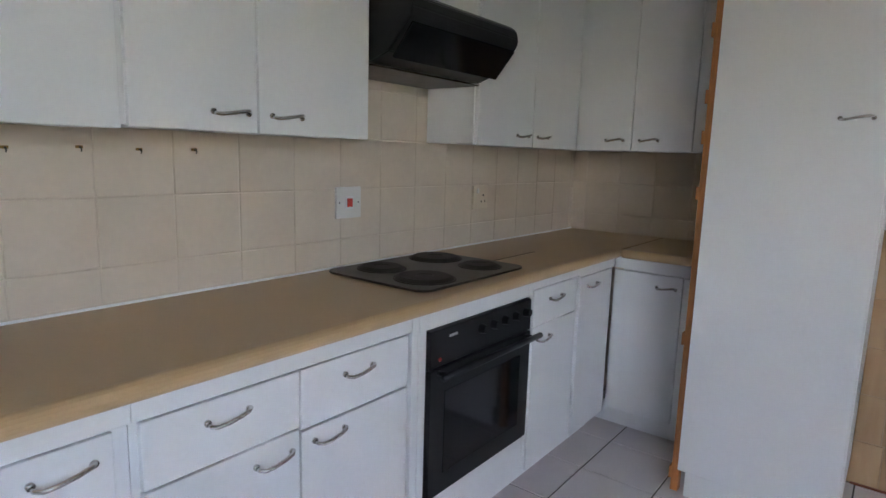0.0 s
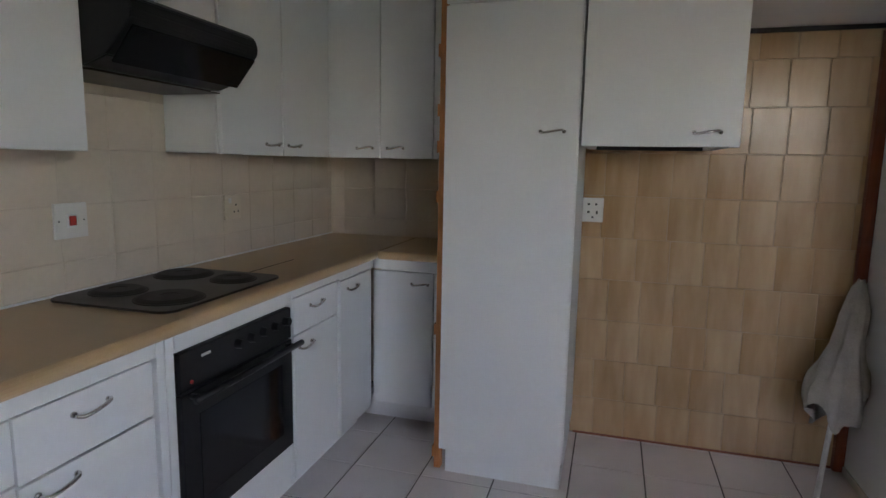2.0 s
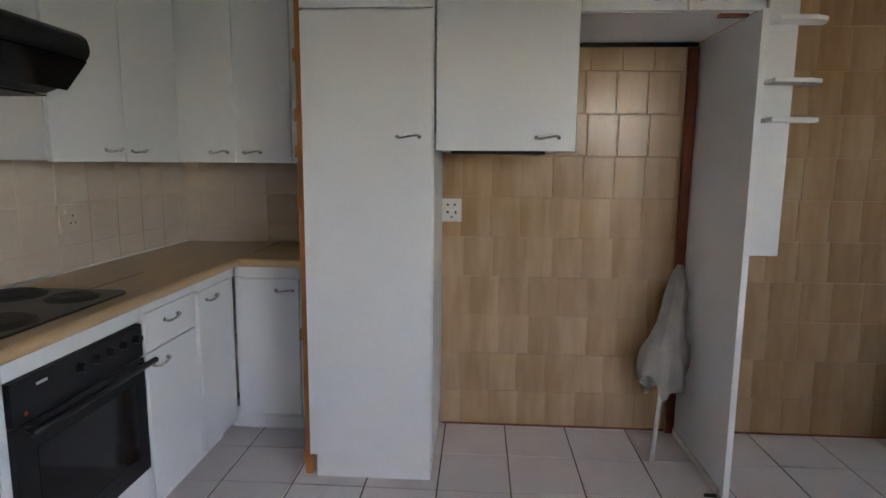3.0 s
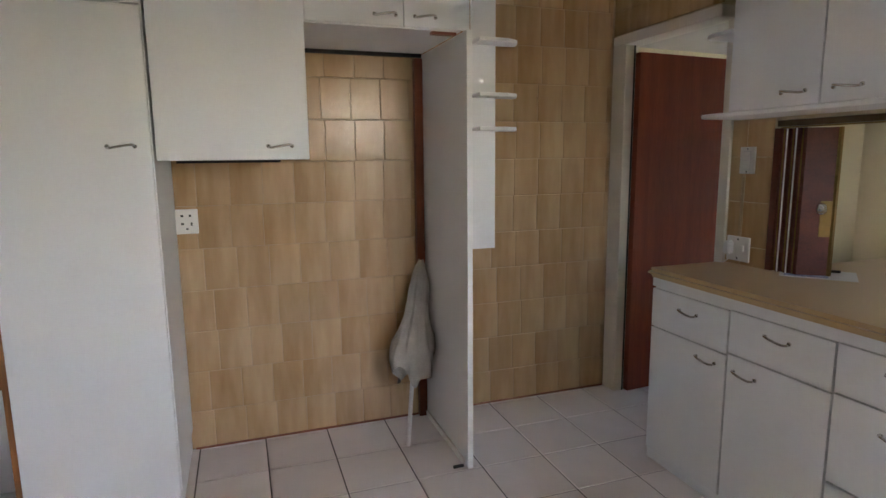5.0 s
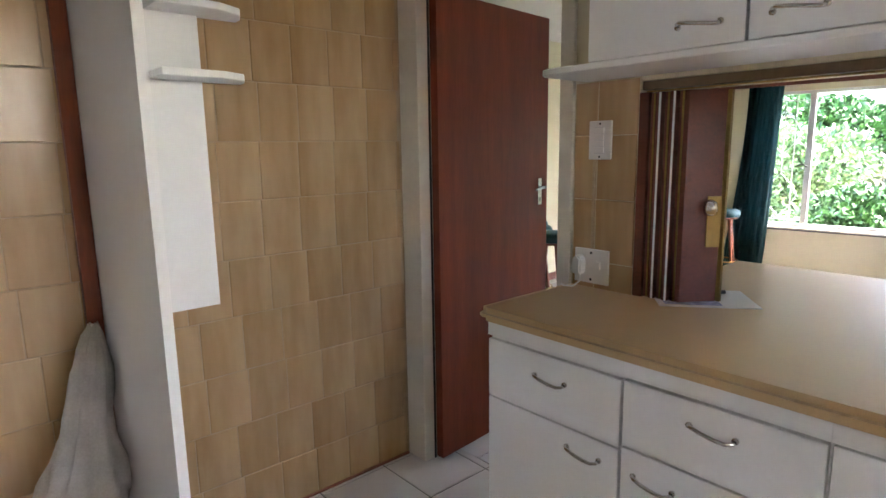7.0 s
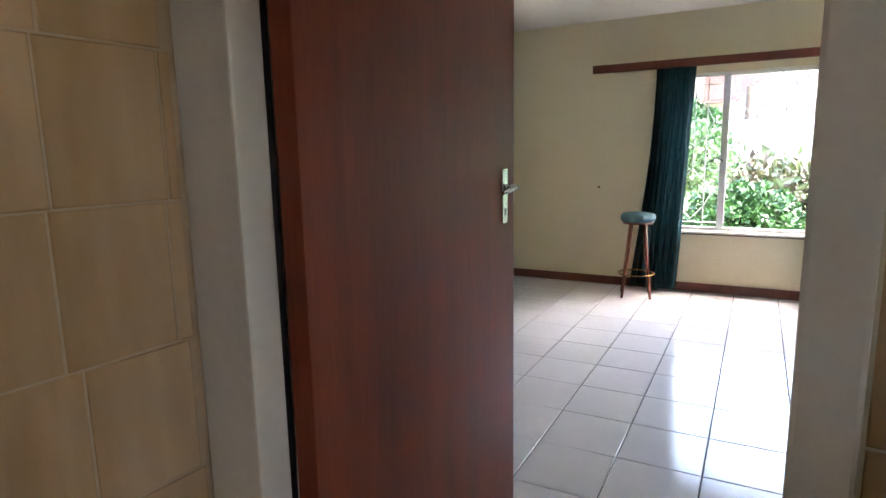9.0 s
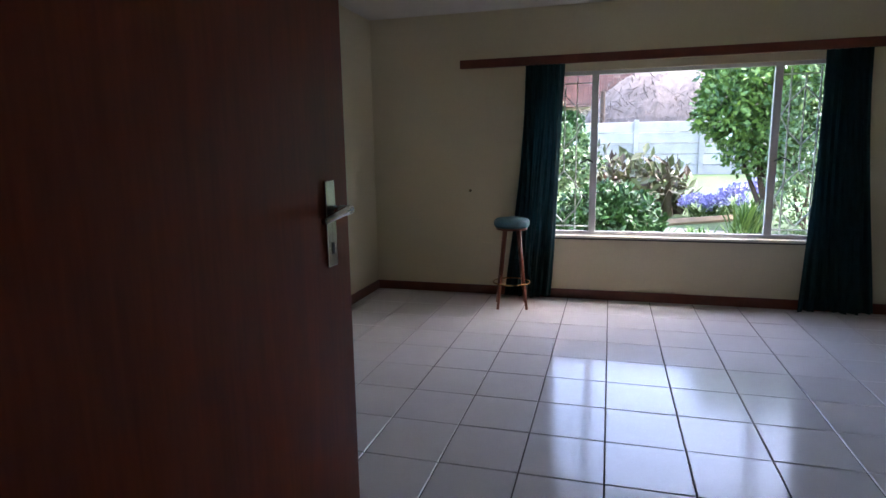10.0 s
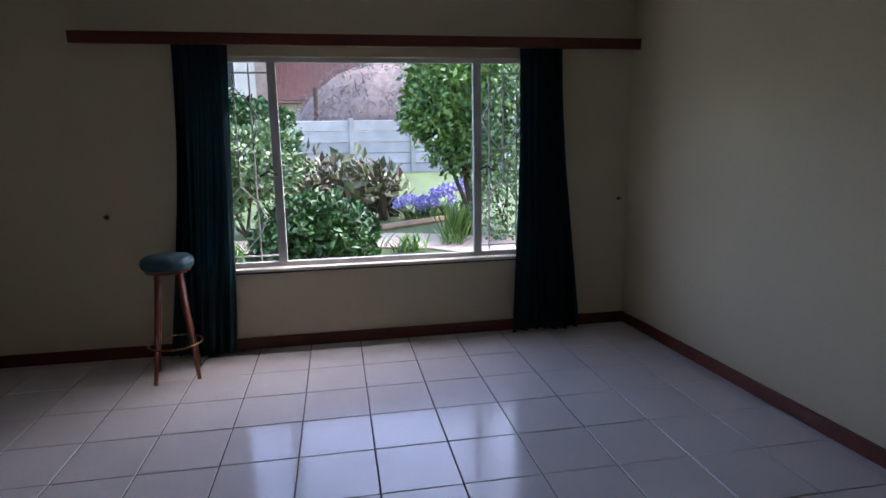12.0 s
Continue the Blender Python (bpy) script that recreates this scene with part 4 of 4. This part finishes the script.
stool = bar_stool()
stool.matrix_basis = pose(7.345, 3.40, 0, 0, 0, 11.7)
for x, y, a in ((4.90, 3.90, 20), (5.14, 4.22, 50), (5.46, 4.48, 8)):
    copy_thing(stool, pose(x, y, 0, 0, 0, a))
for p, ax in (((X_WIN, 3.83, 0.926), -1), ((X_WIN, 0.40, 0.930), -1)):
    h = thing("wall_hook", "small curtain tie-back hook on the wall", "hook", "tie-back hooks", p)
    part("shank", tube(bmesh.new(), [p, (p[0] - 0.025, p[1], p[2]), (p[0] - 0.035, p[1], p[2] + 0.01)], 0.005, 8), M_BRASS, h)
    part("rose", tube(bmesh.new(), [p, (p[0] - 0.004, p[1], p[2])], 0.012, 12), M_DARK, h)
single("wall_hook", tube(bmesh.new(), [(6.57, Y_LEFT, 1.80), (6.57, Y_LEFT - 0.02, 1.80), (6.565, Y_LEFT - 0.025, 1.75), (6.56, Y_LEFT - 0.02, 1.70), (6.56, Y_LEFT, 1.70)], 0.005, 8), M_DARK, "bent metal picture hook on the wall", "hook")
plate_switch("wall_socket", (X_WIN, 3.66, 0.42), (-1, 0, 0), 0.12, 0.09, "cream painted blank socket plate on the lounge wall", "socket", [], M_PLASTER)
plate_switch("light_switch", (5.60, Y_LEFT, 1.10), (0, -1, 0), 0.09, 0.12, "pinkish socket plate on the lounge wall", "switch", [("rocker", 0, 0, 0.03, 0.04, M_PLASTIC_OLD, 0.004)], M_PLASTIC_OLD)

# ---- garden ----
def ground_z(x):
    return -0.12 + 0.028 * max(0, x - 9.0)


bm = bmesh.new()
NX = [7.9, 9, 11, 13, 16, 20, 26, 40, 90, 400, 2000]
NY = [-2000, -300, -60, -20, -8, -3, 0, 3, 6, 10, 20, 60, 300, 2000]
gv = [[bm.verts.new((x, y, min(ground_z(x), 1.2))) for y in NY] for x in NX]
for i in range(len(NX) - 1):
    for j in range(len(NY) - 1):
        bm.faces.new([gv[i][j], gv[i + 1][j], gv[i + 1][j + 1], gv[i][j + 1]])
structure("ground", bm, M_LAWN, "garden lawn outside the window", "ground")
bm = prism([(8.0, -3.2), (8.6, -3.4), (9.6, -2.4), (11.4, -0.5), (12.2, 0.6), (12.6, 1.8), (12.5, 3.6), (11.9, 5.6), (10.8, 5.4), (11.5, 3.6), (11.7, 2.3), (11.3, 1.2), (10.2, 0.0), (8.0, -1.4)], "z", 0.0, 0.03)
for v in bm.verts:
    v.co.z += ground_z(v.co.x) - 0.005
structure("path", bm, M_PATH, "pale sandy garden path", "path")
bm = bmesh.new()
for a, b in zip([(13.62, 0.55), (12.88, 1.80)], [(12.9, 1.76), (12.75, 2.6)]):
    tube(bm, [(a[0], a[1], ground_z(a[0]) + 0.04), (b[0], b[1], ground_z(b[0]) + 0.04)], 0.07, 6)
structure("kerb", bm, M_KERB, "low timber edging along the path", "kerb")


def leaves(n, blobs, size, seed, shell=0.55, long=1.6):
    """Many small pointed leaves filling uneven blobs (centre, radii)."""
    rng = np.random.default_rng(seed)
    verts, faces = [], []
    vol = np.array([b[1][0] * b[1][1] * b[1][2] for b in blobs]) ** 0.67
    pick = rng.choice(len(blobs), n, p=vol / vol.sum())
    for k in pick:
        c, r = blobs[k]
        d = rng.normal(size=3)
        d /= np.linalg.norm(d)
        rad = shell + (1.08 - shell) * rng.random() ** 0.6
        p = np.array(c) + d * np.array(r) * rad * (1 + 0.10 * math.sin(7 * d[0] + 5 * d[2]) + 0.08 * math.sin(11 * d[1] + 3 * d[2]))
        ax = d * 0.7 + rng.normal(size=3) * 0.7 + np.array((0, 0, 0.2))
        ax /= np.linalg.norm(ax)
        sd = np.cross(ax, rng.normal(size=3))
        sd /= np.linalg.norm(sd)
        L = size * (0.6 + 0.8 * rng.random())
        i = len(verts)
        nn = np.cross(ax, sd) * L * 0.15
        verts += [p - ax * L * long / 2, p + sd * L * 0.5 + nn, p + ax * L * long / 2, p - sd * L * 0.5 + nn]
        faces += [(i, i + 1, i + 2), (i, i + 2, i + 3)]
    return verts, faces


def leaf_part(name, vf, material, parent, label=""):
    me = bpy.data.meshes.new(name)
    me.from_pydata([tuple(v) for v in vf[0]], [], vf[1])
    me.materials.append(material)
    ob = new(name, me)
    ob.parent = parent
    ob.location = -Vector(parent.location)
    if label:
        ob["label"] = label
    return ob


def shrub(name, label, loc, blobs, n, size, material, seed, trunk=None, flowers=0, category="bush", petals=None):
    sh = thing(name, label, category, loc=loc)
    bm = bmesh.new()
    base = Vector(loc)
    for b in blobs:
        tube(bm, [base, base.lerp(Vector(b[0]), 0.5) + Vector((0.05, 0.04, 0.03)), Vector(b[0])], trunk or 0.03, 7, 0.008)
    part("trunk", bm, M_BARK, sh)
    leaf_part("crown", leaves(n, blobs, size, seed), material, sh)
    if flowers:
        leaf_part("flowers", leaves(flowers, blobs, size * 1.1, seed + 50, 0.98, 1.0), petals or L_WHITE, sh, "scattered pale flowers")
    return sh


def gz(x):
    return ground_z(x)


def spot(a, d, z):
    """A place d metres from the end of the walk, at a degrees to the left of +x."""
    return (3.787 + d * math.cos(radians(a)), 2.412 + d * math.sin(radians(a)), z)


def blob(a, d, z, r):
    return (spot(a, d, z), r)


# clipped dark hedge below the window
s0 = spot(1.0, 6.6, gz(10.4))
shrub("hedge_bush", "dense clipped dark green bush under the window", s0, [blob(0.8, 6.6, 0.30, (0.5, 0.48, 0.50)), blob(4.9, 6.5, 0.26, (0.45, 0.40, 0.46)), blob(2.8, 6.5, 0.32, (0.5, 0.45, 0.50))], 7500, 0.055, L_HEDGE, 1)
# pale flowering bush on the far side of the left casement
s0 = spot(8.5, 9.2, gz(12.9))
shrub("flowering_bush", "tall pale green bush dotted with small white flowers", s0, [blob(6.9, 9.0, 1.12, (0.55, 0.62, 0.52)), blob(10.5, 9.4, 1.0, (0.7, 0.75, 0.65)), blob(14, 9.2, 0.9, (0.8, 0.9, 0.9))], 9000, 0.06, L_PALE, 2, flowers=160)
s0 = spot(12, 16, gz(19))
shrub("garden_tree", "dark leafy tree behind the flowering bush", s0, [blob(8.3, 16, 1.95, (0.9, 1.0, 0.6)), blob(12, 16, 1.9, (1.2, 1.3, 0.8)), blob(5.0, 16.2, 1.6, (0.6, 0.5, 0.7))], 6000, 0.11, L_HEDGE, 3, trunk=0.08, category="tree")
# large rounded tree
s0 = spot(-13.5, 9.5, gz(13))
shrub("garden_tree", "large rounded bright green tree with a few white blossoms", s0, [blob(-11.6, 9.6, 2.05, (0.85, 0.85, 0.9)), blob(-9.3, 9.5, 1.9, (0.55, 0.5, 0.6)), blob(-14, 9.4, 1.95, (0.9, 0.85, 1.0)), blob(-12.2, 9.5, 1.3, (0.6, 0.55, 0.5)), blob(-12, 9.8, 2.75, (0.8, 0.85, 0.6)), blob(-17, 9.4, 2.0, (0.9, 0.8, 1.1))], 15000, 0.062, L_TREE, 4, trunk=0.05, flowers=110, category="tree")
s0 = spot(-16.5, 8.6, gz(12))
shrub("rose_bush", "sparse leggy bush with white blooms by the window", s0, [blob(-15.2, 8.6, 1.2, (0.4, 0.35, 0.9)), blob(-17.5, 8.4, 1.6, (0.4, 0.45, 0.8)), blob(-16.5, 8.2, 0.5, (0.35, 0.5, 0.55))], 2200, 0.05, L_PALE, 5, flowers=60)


def blades(loc, n, length, width, spread, seed, droop=0.6):
    """Strap leaves rising from one foot."""
    rng = np.random.default_rng(seed)
    bm = bmesh.new()
    for _ in range(n):
        a = rng.random() * 2 * math.pi
        o = Vector((rng.normal() * spread * 0.3, rng.normal() * spread * 0.3, 0))
        d = Vector((math.cos(a), math.sin(a), 0))
        L = length * (0.6 + 0.6 * rng.random())
        s = Vector((-d.y, d.x, 0)) * width * (0.7 + 0.6 * rng.random())
        lean = spread * (0.4 + rng.random())
        prev = None
        for i in range(5):
            f = i / 4
            c = Vector(loc) + o + d * lean * f ** 1.3 + Vector((0, 0, L * (f - droop * 0.5 * f * f)))
            w = s * (math.sin(math.pi * (0.12 + 0.86 * f)))
            cur = (bm.verts.new(c - w), bm.verts.new(c + w))
            if prev:
                bm.faces.new([prev[0], prev[1], cur[1], cur[0]])
            prev = cur
    return bm


rng = random.Random(5)
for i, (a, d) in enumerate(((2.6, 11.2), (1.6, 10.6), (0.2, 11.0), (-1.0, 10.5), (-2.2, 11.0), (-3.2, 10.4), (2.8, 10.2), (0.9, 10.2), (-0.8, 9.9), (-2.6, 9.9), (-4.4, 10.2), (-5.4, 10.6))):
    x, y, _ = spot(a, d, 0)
    pl = thing("canna_plant", "tall canna plant with bronze and green leaves", "plant", "canna bed", (x, y, gz(x)))
    part("leaves", blades((x, y, gz(x)), 9, 0.75 + 0.5 * rng.random(), 0.06, 0.30, i + 20, 0.6), L_CANNA, pl)
    h = 0.55 + 0.15 * rng.random()
    leaf_part("foliage", leaves(46, [((x, y, gz(x) + h), (0.30, 0.30, h * 0.85))], 0.12, i + 120, 0.2, 2.0), L_CANNA, pl, "broad bronze and green leaves")
    part("stem", tube(bmesh.new(), [(x, y, gz(x)), (x + 0.03, y, gz(x) + 0.6), (x + 0.02, y + 0.04, gz(x) + 1.1)], 0.014, 6, 0.006), M_BARK, pl)
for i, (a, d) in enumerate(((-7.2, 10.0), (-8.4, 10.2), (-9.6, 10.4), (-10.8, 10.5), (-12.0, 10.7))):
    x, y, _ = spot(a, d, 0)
    pl = thing("agapanthus", "agapanthus clump with lilac flower heads", "plant", "agapanthus bed", (x, y, gz(x)))
    part("leaves", blades((x, y, gz(x)), 40, 0.42, 0.018, 0.35, i + 40, 0.7), L_AGA, pl)
    for k in range(5):
        hx, hy, hz = x + rng.uniform(-0.3, 0.2), y + rng.uniform(-0.25, 0.25), gz(x) + rng.uniform(0.22, 0.42) + 0.045 * i
        fl = part("flower_stem", tube(bmesh.new(), [(x, y, gz(x)), ((x + hx) / 2, (y + hy) / 2, (gz(x) + hz) * 0.55), (hx, hy, hz)], 0.008, 5, 0.005), L_AGA, pl)
        head = leaf_part("flower_head", leaves(60, [((hx, hy, hz), (0.11, 0.11, 0.09))], 0.04, 60 + i * 5 + k, 0.5), L_LILAC, pl, "round lilac flower head")
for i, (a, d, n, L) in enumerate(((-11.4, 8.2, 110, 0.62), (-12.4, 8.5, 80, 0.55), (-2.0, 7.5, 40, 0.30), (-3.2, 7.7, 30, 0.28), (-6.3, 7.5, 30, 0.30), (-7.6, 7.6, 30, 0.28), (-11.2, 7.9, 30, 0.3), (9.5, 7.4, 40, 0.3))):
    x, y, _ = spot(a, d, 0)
    pl = thing("grass_clump", "clump of bright green strap leaves beside the path", "plant", "strap leaf clumps", (x, y, gz(x)))
    part("leaves", blades((x, y, gz(x)), n, L, 0.014, 0.22, i + 80, 0.4), L_AGA, pl)

# precast wall
XWALL = 24.6
zb = gz(XWALL) - 0.05
wall = thing("garden_wall", "weathered grey precast concrete panel wall", "wall", loc=(XWALL, 0, zb))
YP = [1.80 + 2.13 * k for k in range(-6, 7)]
for y in YP:
    part("post", box(XWALL - 0.09, XWALL + 0.05, y - 0.08, y + 0.08, zb, zb + 1.94, 0.01), M_CONCRETE, wall)
sh = mesh_of("panel", box(-0.025, 0.025, -0.985, 0.985, 0.0, 0.365, 0.012, 1), M_CONCRETE)
for y in YP[:-1]:
    for k in range(5):
        ob = new("panel", sh)
        ob.parent = wall
        ob.location = (0, y + 1.065, 0.375 * k)
        ob.rotation_euler = (0, radians(6), 0)
# thatched lapa behind the wall
lapa = thing("thatched_roof", "grey thatched garden shelter roof behind the wall", "building", loc=(28, 2.0, 0))
cx, cy = 29.0, 0.0
bm = bmesh.new()
ringz = [(3.9, 2.0), (3.75, 2.35), (3.4, 2.9), (2.85, 3.5), (2.2, 4.0), (1.4, 4.35), (0.5, 4.5)]
rows = []
for r, z in ringz:
    rows.append([bm.verts.new((cx + r * math.cos(2 * math.pi * k / 64), cy - 0.9 + (r + 1.0) * math.sin(2 * math.pi * k / 64), z + 0.05 * math.sin(k * 1.7) + 0.03 * math.sin(k * 5.1))) for k in range(64)])
for a_, b_ in zip(rows, rows[1:]):
    for k in range(64):
        bm.faces.new([a_[k], a_[(k + 1) % 64], b_[(k + 1) % 64], b_[k]])
bm.faces.new(rows[-1])
part("thatch", bm, M_THATCH, lapa, "grey weathered thatch")
part("ridge", tube(bmesh.new(), [(cx - 0.6, cy + 1.3, 4.36), (cx - 0.5, cy - 0.4, 4.50), (cx - 0.6, cy - 2.6, 4.36)], 0.12, 10), M_RIDGE, lapa, "pale cement ridge cap", smooth=True)
for y in (-3.5, 0.0, 3.0):
    part("post", tube(bmesh.new(), [(cx - 2.4, y, 0.3), (cx - 2.4, y, 3.4)], 0.09, 8), M_BARK, lapa)
strands = leaves(9000, [((cx, cy - 0.9, 2.0), (3.7, 4.7, 2.4))], 0.03, 99, 0.97, 10.0)
leaf_part("loose_straw", strands, M_THATCH, lapa)["kind"] = "stuff"
# neighbour's house
house = thing("house", "neighbouring house with a red tiled roof", "house", loc=(40, 6, 0))
part("wall", box(40, 48, 2, 18, 0, 3.7), M_HOUSE, house)
hw = part("window", box(38.34, 38.42, 7.5, 8.7, 4.4, 5.9, 0.01), M_FRAME, house)
part("pane", box(38.32, 38.338, 7.6, 8.6, 4.5, 5.8), M_BLACKGLASS, hw)
roof = part("roof", prism([(39.2, 3.8), (44, 6.6), (48.8, 3.8), (48.8, 3.7), (39.2, 3.7)], "y", -6.0, 6.4), M_ROOF, house)
bm = bmesh.new()
for k in range(14):
    f = k / 14
    x0, z0 = 39.2 + 4.8 * f, 3.8 + 2.8 * f
    for j in range(36):
        y0 = -6.0 + j * 0.345
        bx(bm, x0, x0 + 0.36, y0, y0 + 0.33, z0 + 0.05, z0 + 0.24)
part("roof_tiles", bm, M_ROOF, house)["kind"] = "stuff"
part("second_roof", prism([(38.0, 7.0), (41, 9.0), (44, 7.0)], "y", 5.4, 12.2), M_ROOF, house)
part("gable_wall", box(38.4, 40, 6.5, 11.8, 0, 7.0), M_HOUSE, house)
part("brick_corner", box(38.37, 40, 5.6, 6.497, 0, 7.0), M_BRICK, house, "face brick corner of the gable")

LOUNGE_THINGS = set(scene.objects) - KITCHEN_THINGS

# ---- pieces of walls and floors ----


def tile_mesh(name, w, h, t, material, ch=0.0025):
    """A tile with chamfered rim, its face towards +z, centred on the origin."""
    bm = bmesh.new()
    lv = []
    for z, e in ((0, 0), (t - ch, 0), (t, ch)):
        lv.append([bm.verts.new((sx * (w / 2 - e), sy * (h / 2 - e), z)) for sx, sy in ((-1, -1), (1, -1), (1, 1), (-1, 1))])
    for a, b in zip(lv, lv[1:]):
        for k in range(4):
            bm.faces.new([a[k], a[(k + 1) % 4], b[(k + 1) % 4], b[k]])
    bm.faces.new(lv[-1])
    return mesh_of(name, bm, material)


CACHE = {}


def lay(parent, material, u0, u1, v0, v1, pu, pv, ou, ov, place, t=0.008, gap=0.004, jog=None, seed=1, tilt=0.15, skip=None):
    """Lays tiles of pitch pu by pv over a rectangle; place(u, v) gives the pose."""
    r = random.Random(seed)
    j0, j1 = math.floor((v0 - ov) / pv), math.ceil((v1 - ov) / pv)
    for j in range(j0, j1):
        o = ou + (jog(j) * pu if jog else 0)
        i0, i1 = math.floor((u0 - o) / pu), math.ceil((u1 - o) / pu)
        for i in range(i0, i1):
            a, b = max(u0, o + i * pu), min(u1, o + (i + 1) * pu)
            c, d = max(v0, ov + j * pv), min(v1, ov + (j + 1) * pv)
            if b - a < 0.012 or d - c < 0.012 or (skip and skip((a + b) / 2, (c + d) / 2)):
                continue
            key = (material.name, round(b - a, 3), round(d - c, 3), gap)
            if key not in CACHE:
                CACHE[key] = tile_mesh("tile", b - a - gap, d - c - gap, t, material)
            ob = new("tile", CACHE[key])
            ob.parent = parent
            ob.matrix_basis = place((a + b) / 2, (c + d) / 2) @ pose(0, 0, r.uniform(-0.0006, 0.0006), r.uniform(-tilt, tilt), r.uniform(-tilt, tilt), 0)


JOG = [0.0, 0.06, -0.05, 0.1, 0.02, -0.08, 0.05, -0.02, 0.35, 0.3, 0.08, -0.04]
lay(floor_k, M_FLOOR_K, X_STOVE, X_PART2 - 0.004, Y_SOUTH, Y_FRIDGE, 0.318, 0.318, 0.582, 3.21, lambda u, v: pose(u, v, -0.008), gap=0.006)
lay(floor_k, M_FLOOR_K, X_STOVE, -0.30, Y_FRIDGE, Y_RETURN, 0.318, 0.318, 0.582, 3.21, lambda u, v: pose(u, v, -0.008), gap=0.006)
lay(floor_l, M_FLOOR_L, X_PART2 + 0.045, X_WIN - 0.01, 0.09, Y_LEFT, 0.346, 0.334, 6.569, 2.632, lambda u, v: pose(u, v, -0.008), gap=0.0055, seed=2)
lay(wall_fridge, M_FRIDGE_TILE, -0.29, 2.642, 0.0, H_ROOM, 0.1525, 0.2065, 1.097, 1.226, lambda u, v: pose(u, Y_FRIDGE + 0.008, v, 90, 0, 0), gap=0.002, jog=lambda j: JOG[j % 12], seed=3, tilt=0.3)
lay(wall_part, M_FRIDGE_TILE, HATCH_Y1 + 0.002, DOOR_Y0 - 0.058, 0.9, 1.60, 0.1525, 0.2065, 2.325, 1.226, lambda u, v: pose(X_PART + 0.008, u, v, 90, 0, -90), gap=0.0012, seed=4, tilt=0.3)
lay(wall_part, M_FRIDGE_TILE, DOOR_Y0 - 0.05, Y_FRIDGE, DOOR_H + 0.064, H_ROOM, 0.1525, 0.2065, 2.33, 1.225, lambda u, v: pose(2.66, u, v, 90, 0, -90), gap=0.0012, seed=5, tilt=0.3)
lay(wall_stove, M_STOVE_TILE, -0.55, Y_RETURN, 0.938, 1.83, 0.200, 0.179, 0.1, 1.032, lambda u, v: pose(X_STOVE - 0.008, u, v, 90, 0, 90), gap=0.0014, seed=6, tilt=0.2)
lay(wall_return, M_STOVE_TILE, X_STOVE, -0.34, 0.938, 1.40, 0.200, 0.179, 0.0, 1.032, lambda u, v: pose(u, Y_RETURN + 0.008, v, 90, 0, 0), gap=0.0014, seed=7, tilt=0.2)

# ---- the lounge and garden stand slightly askew to the kitchen ----
SKEW = Matrix.Translation((2.75, 2.40, 0)) @ pose(0, 0, 0, 0, 0, 5.0) @ Matrix.Translation((-2.75, -2.40, 0))
ASKEW = ("floor_lounge", "ceiling_lounge", "wall_lounge_north", "wall_lounge_south", "wall_window", "baseboard", "baseboard_north", "baseboard_south", "door_1", "window_1", "window_sill", "trim")
for ob in list(scene.objects):
    if ob.parent is None and (ob.name in ASKEW or ob in LOUNGE_THINGS):
        ob.matrix_basis = SKEW @ ob.matrix_basis
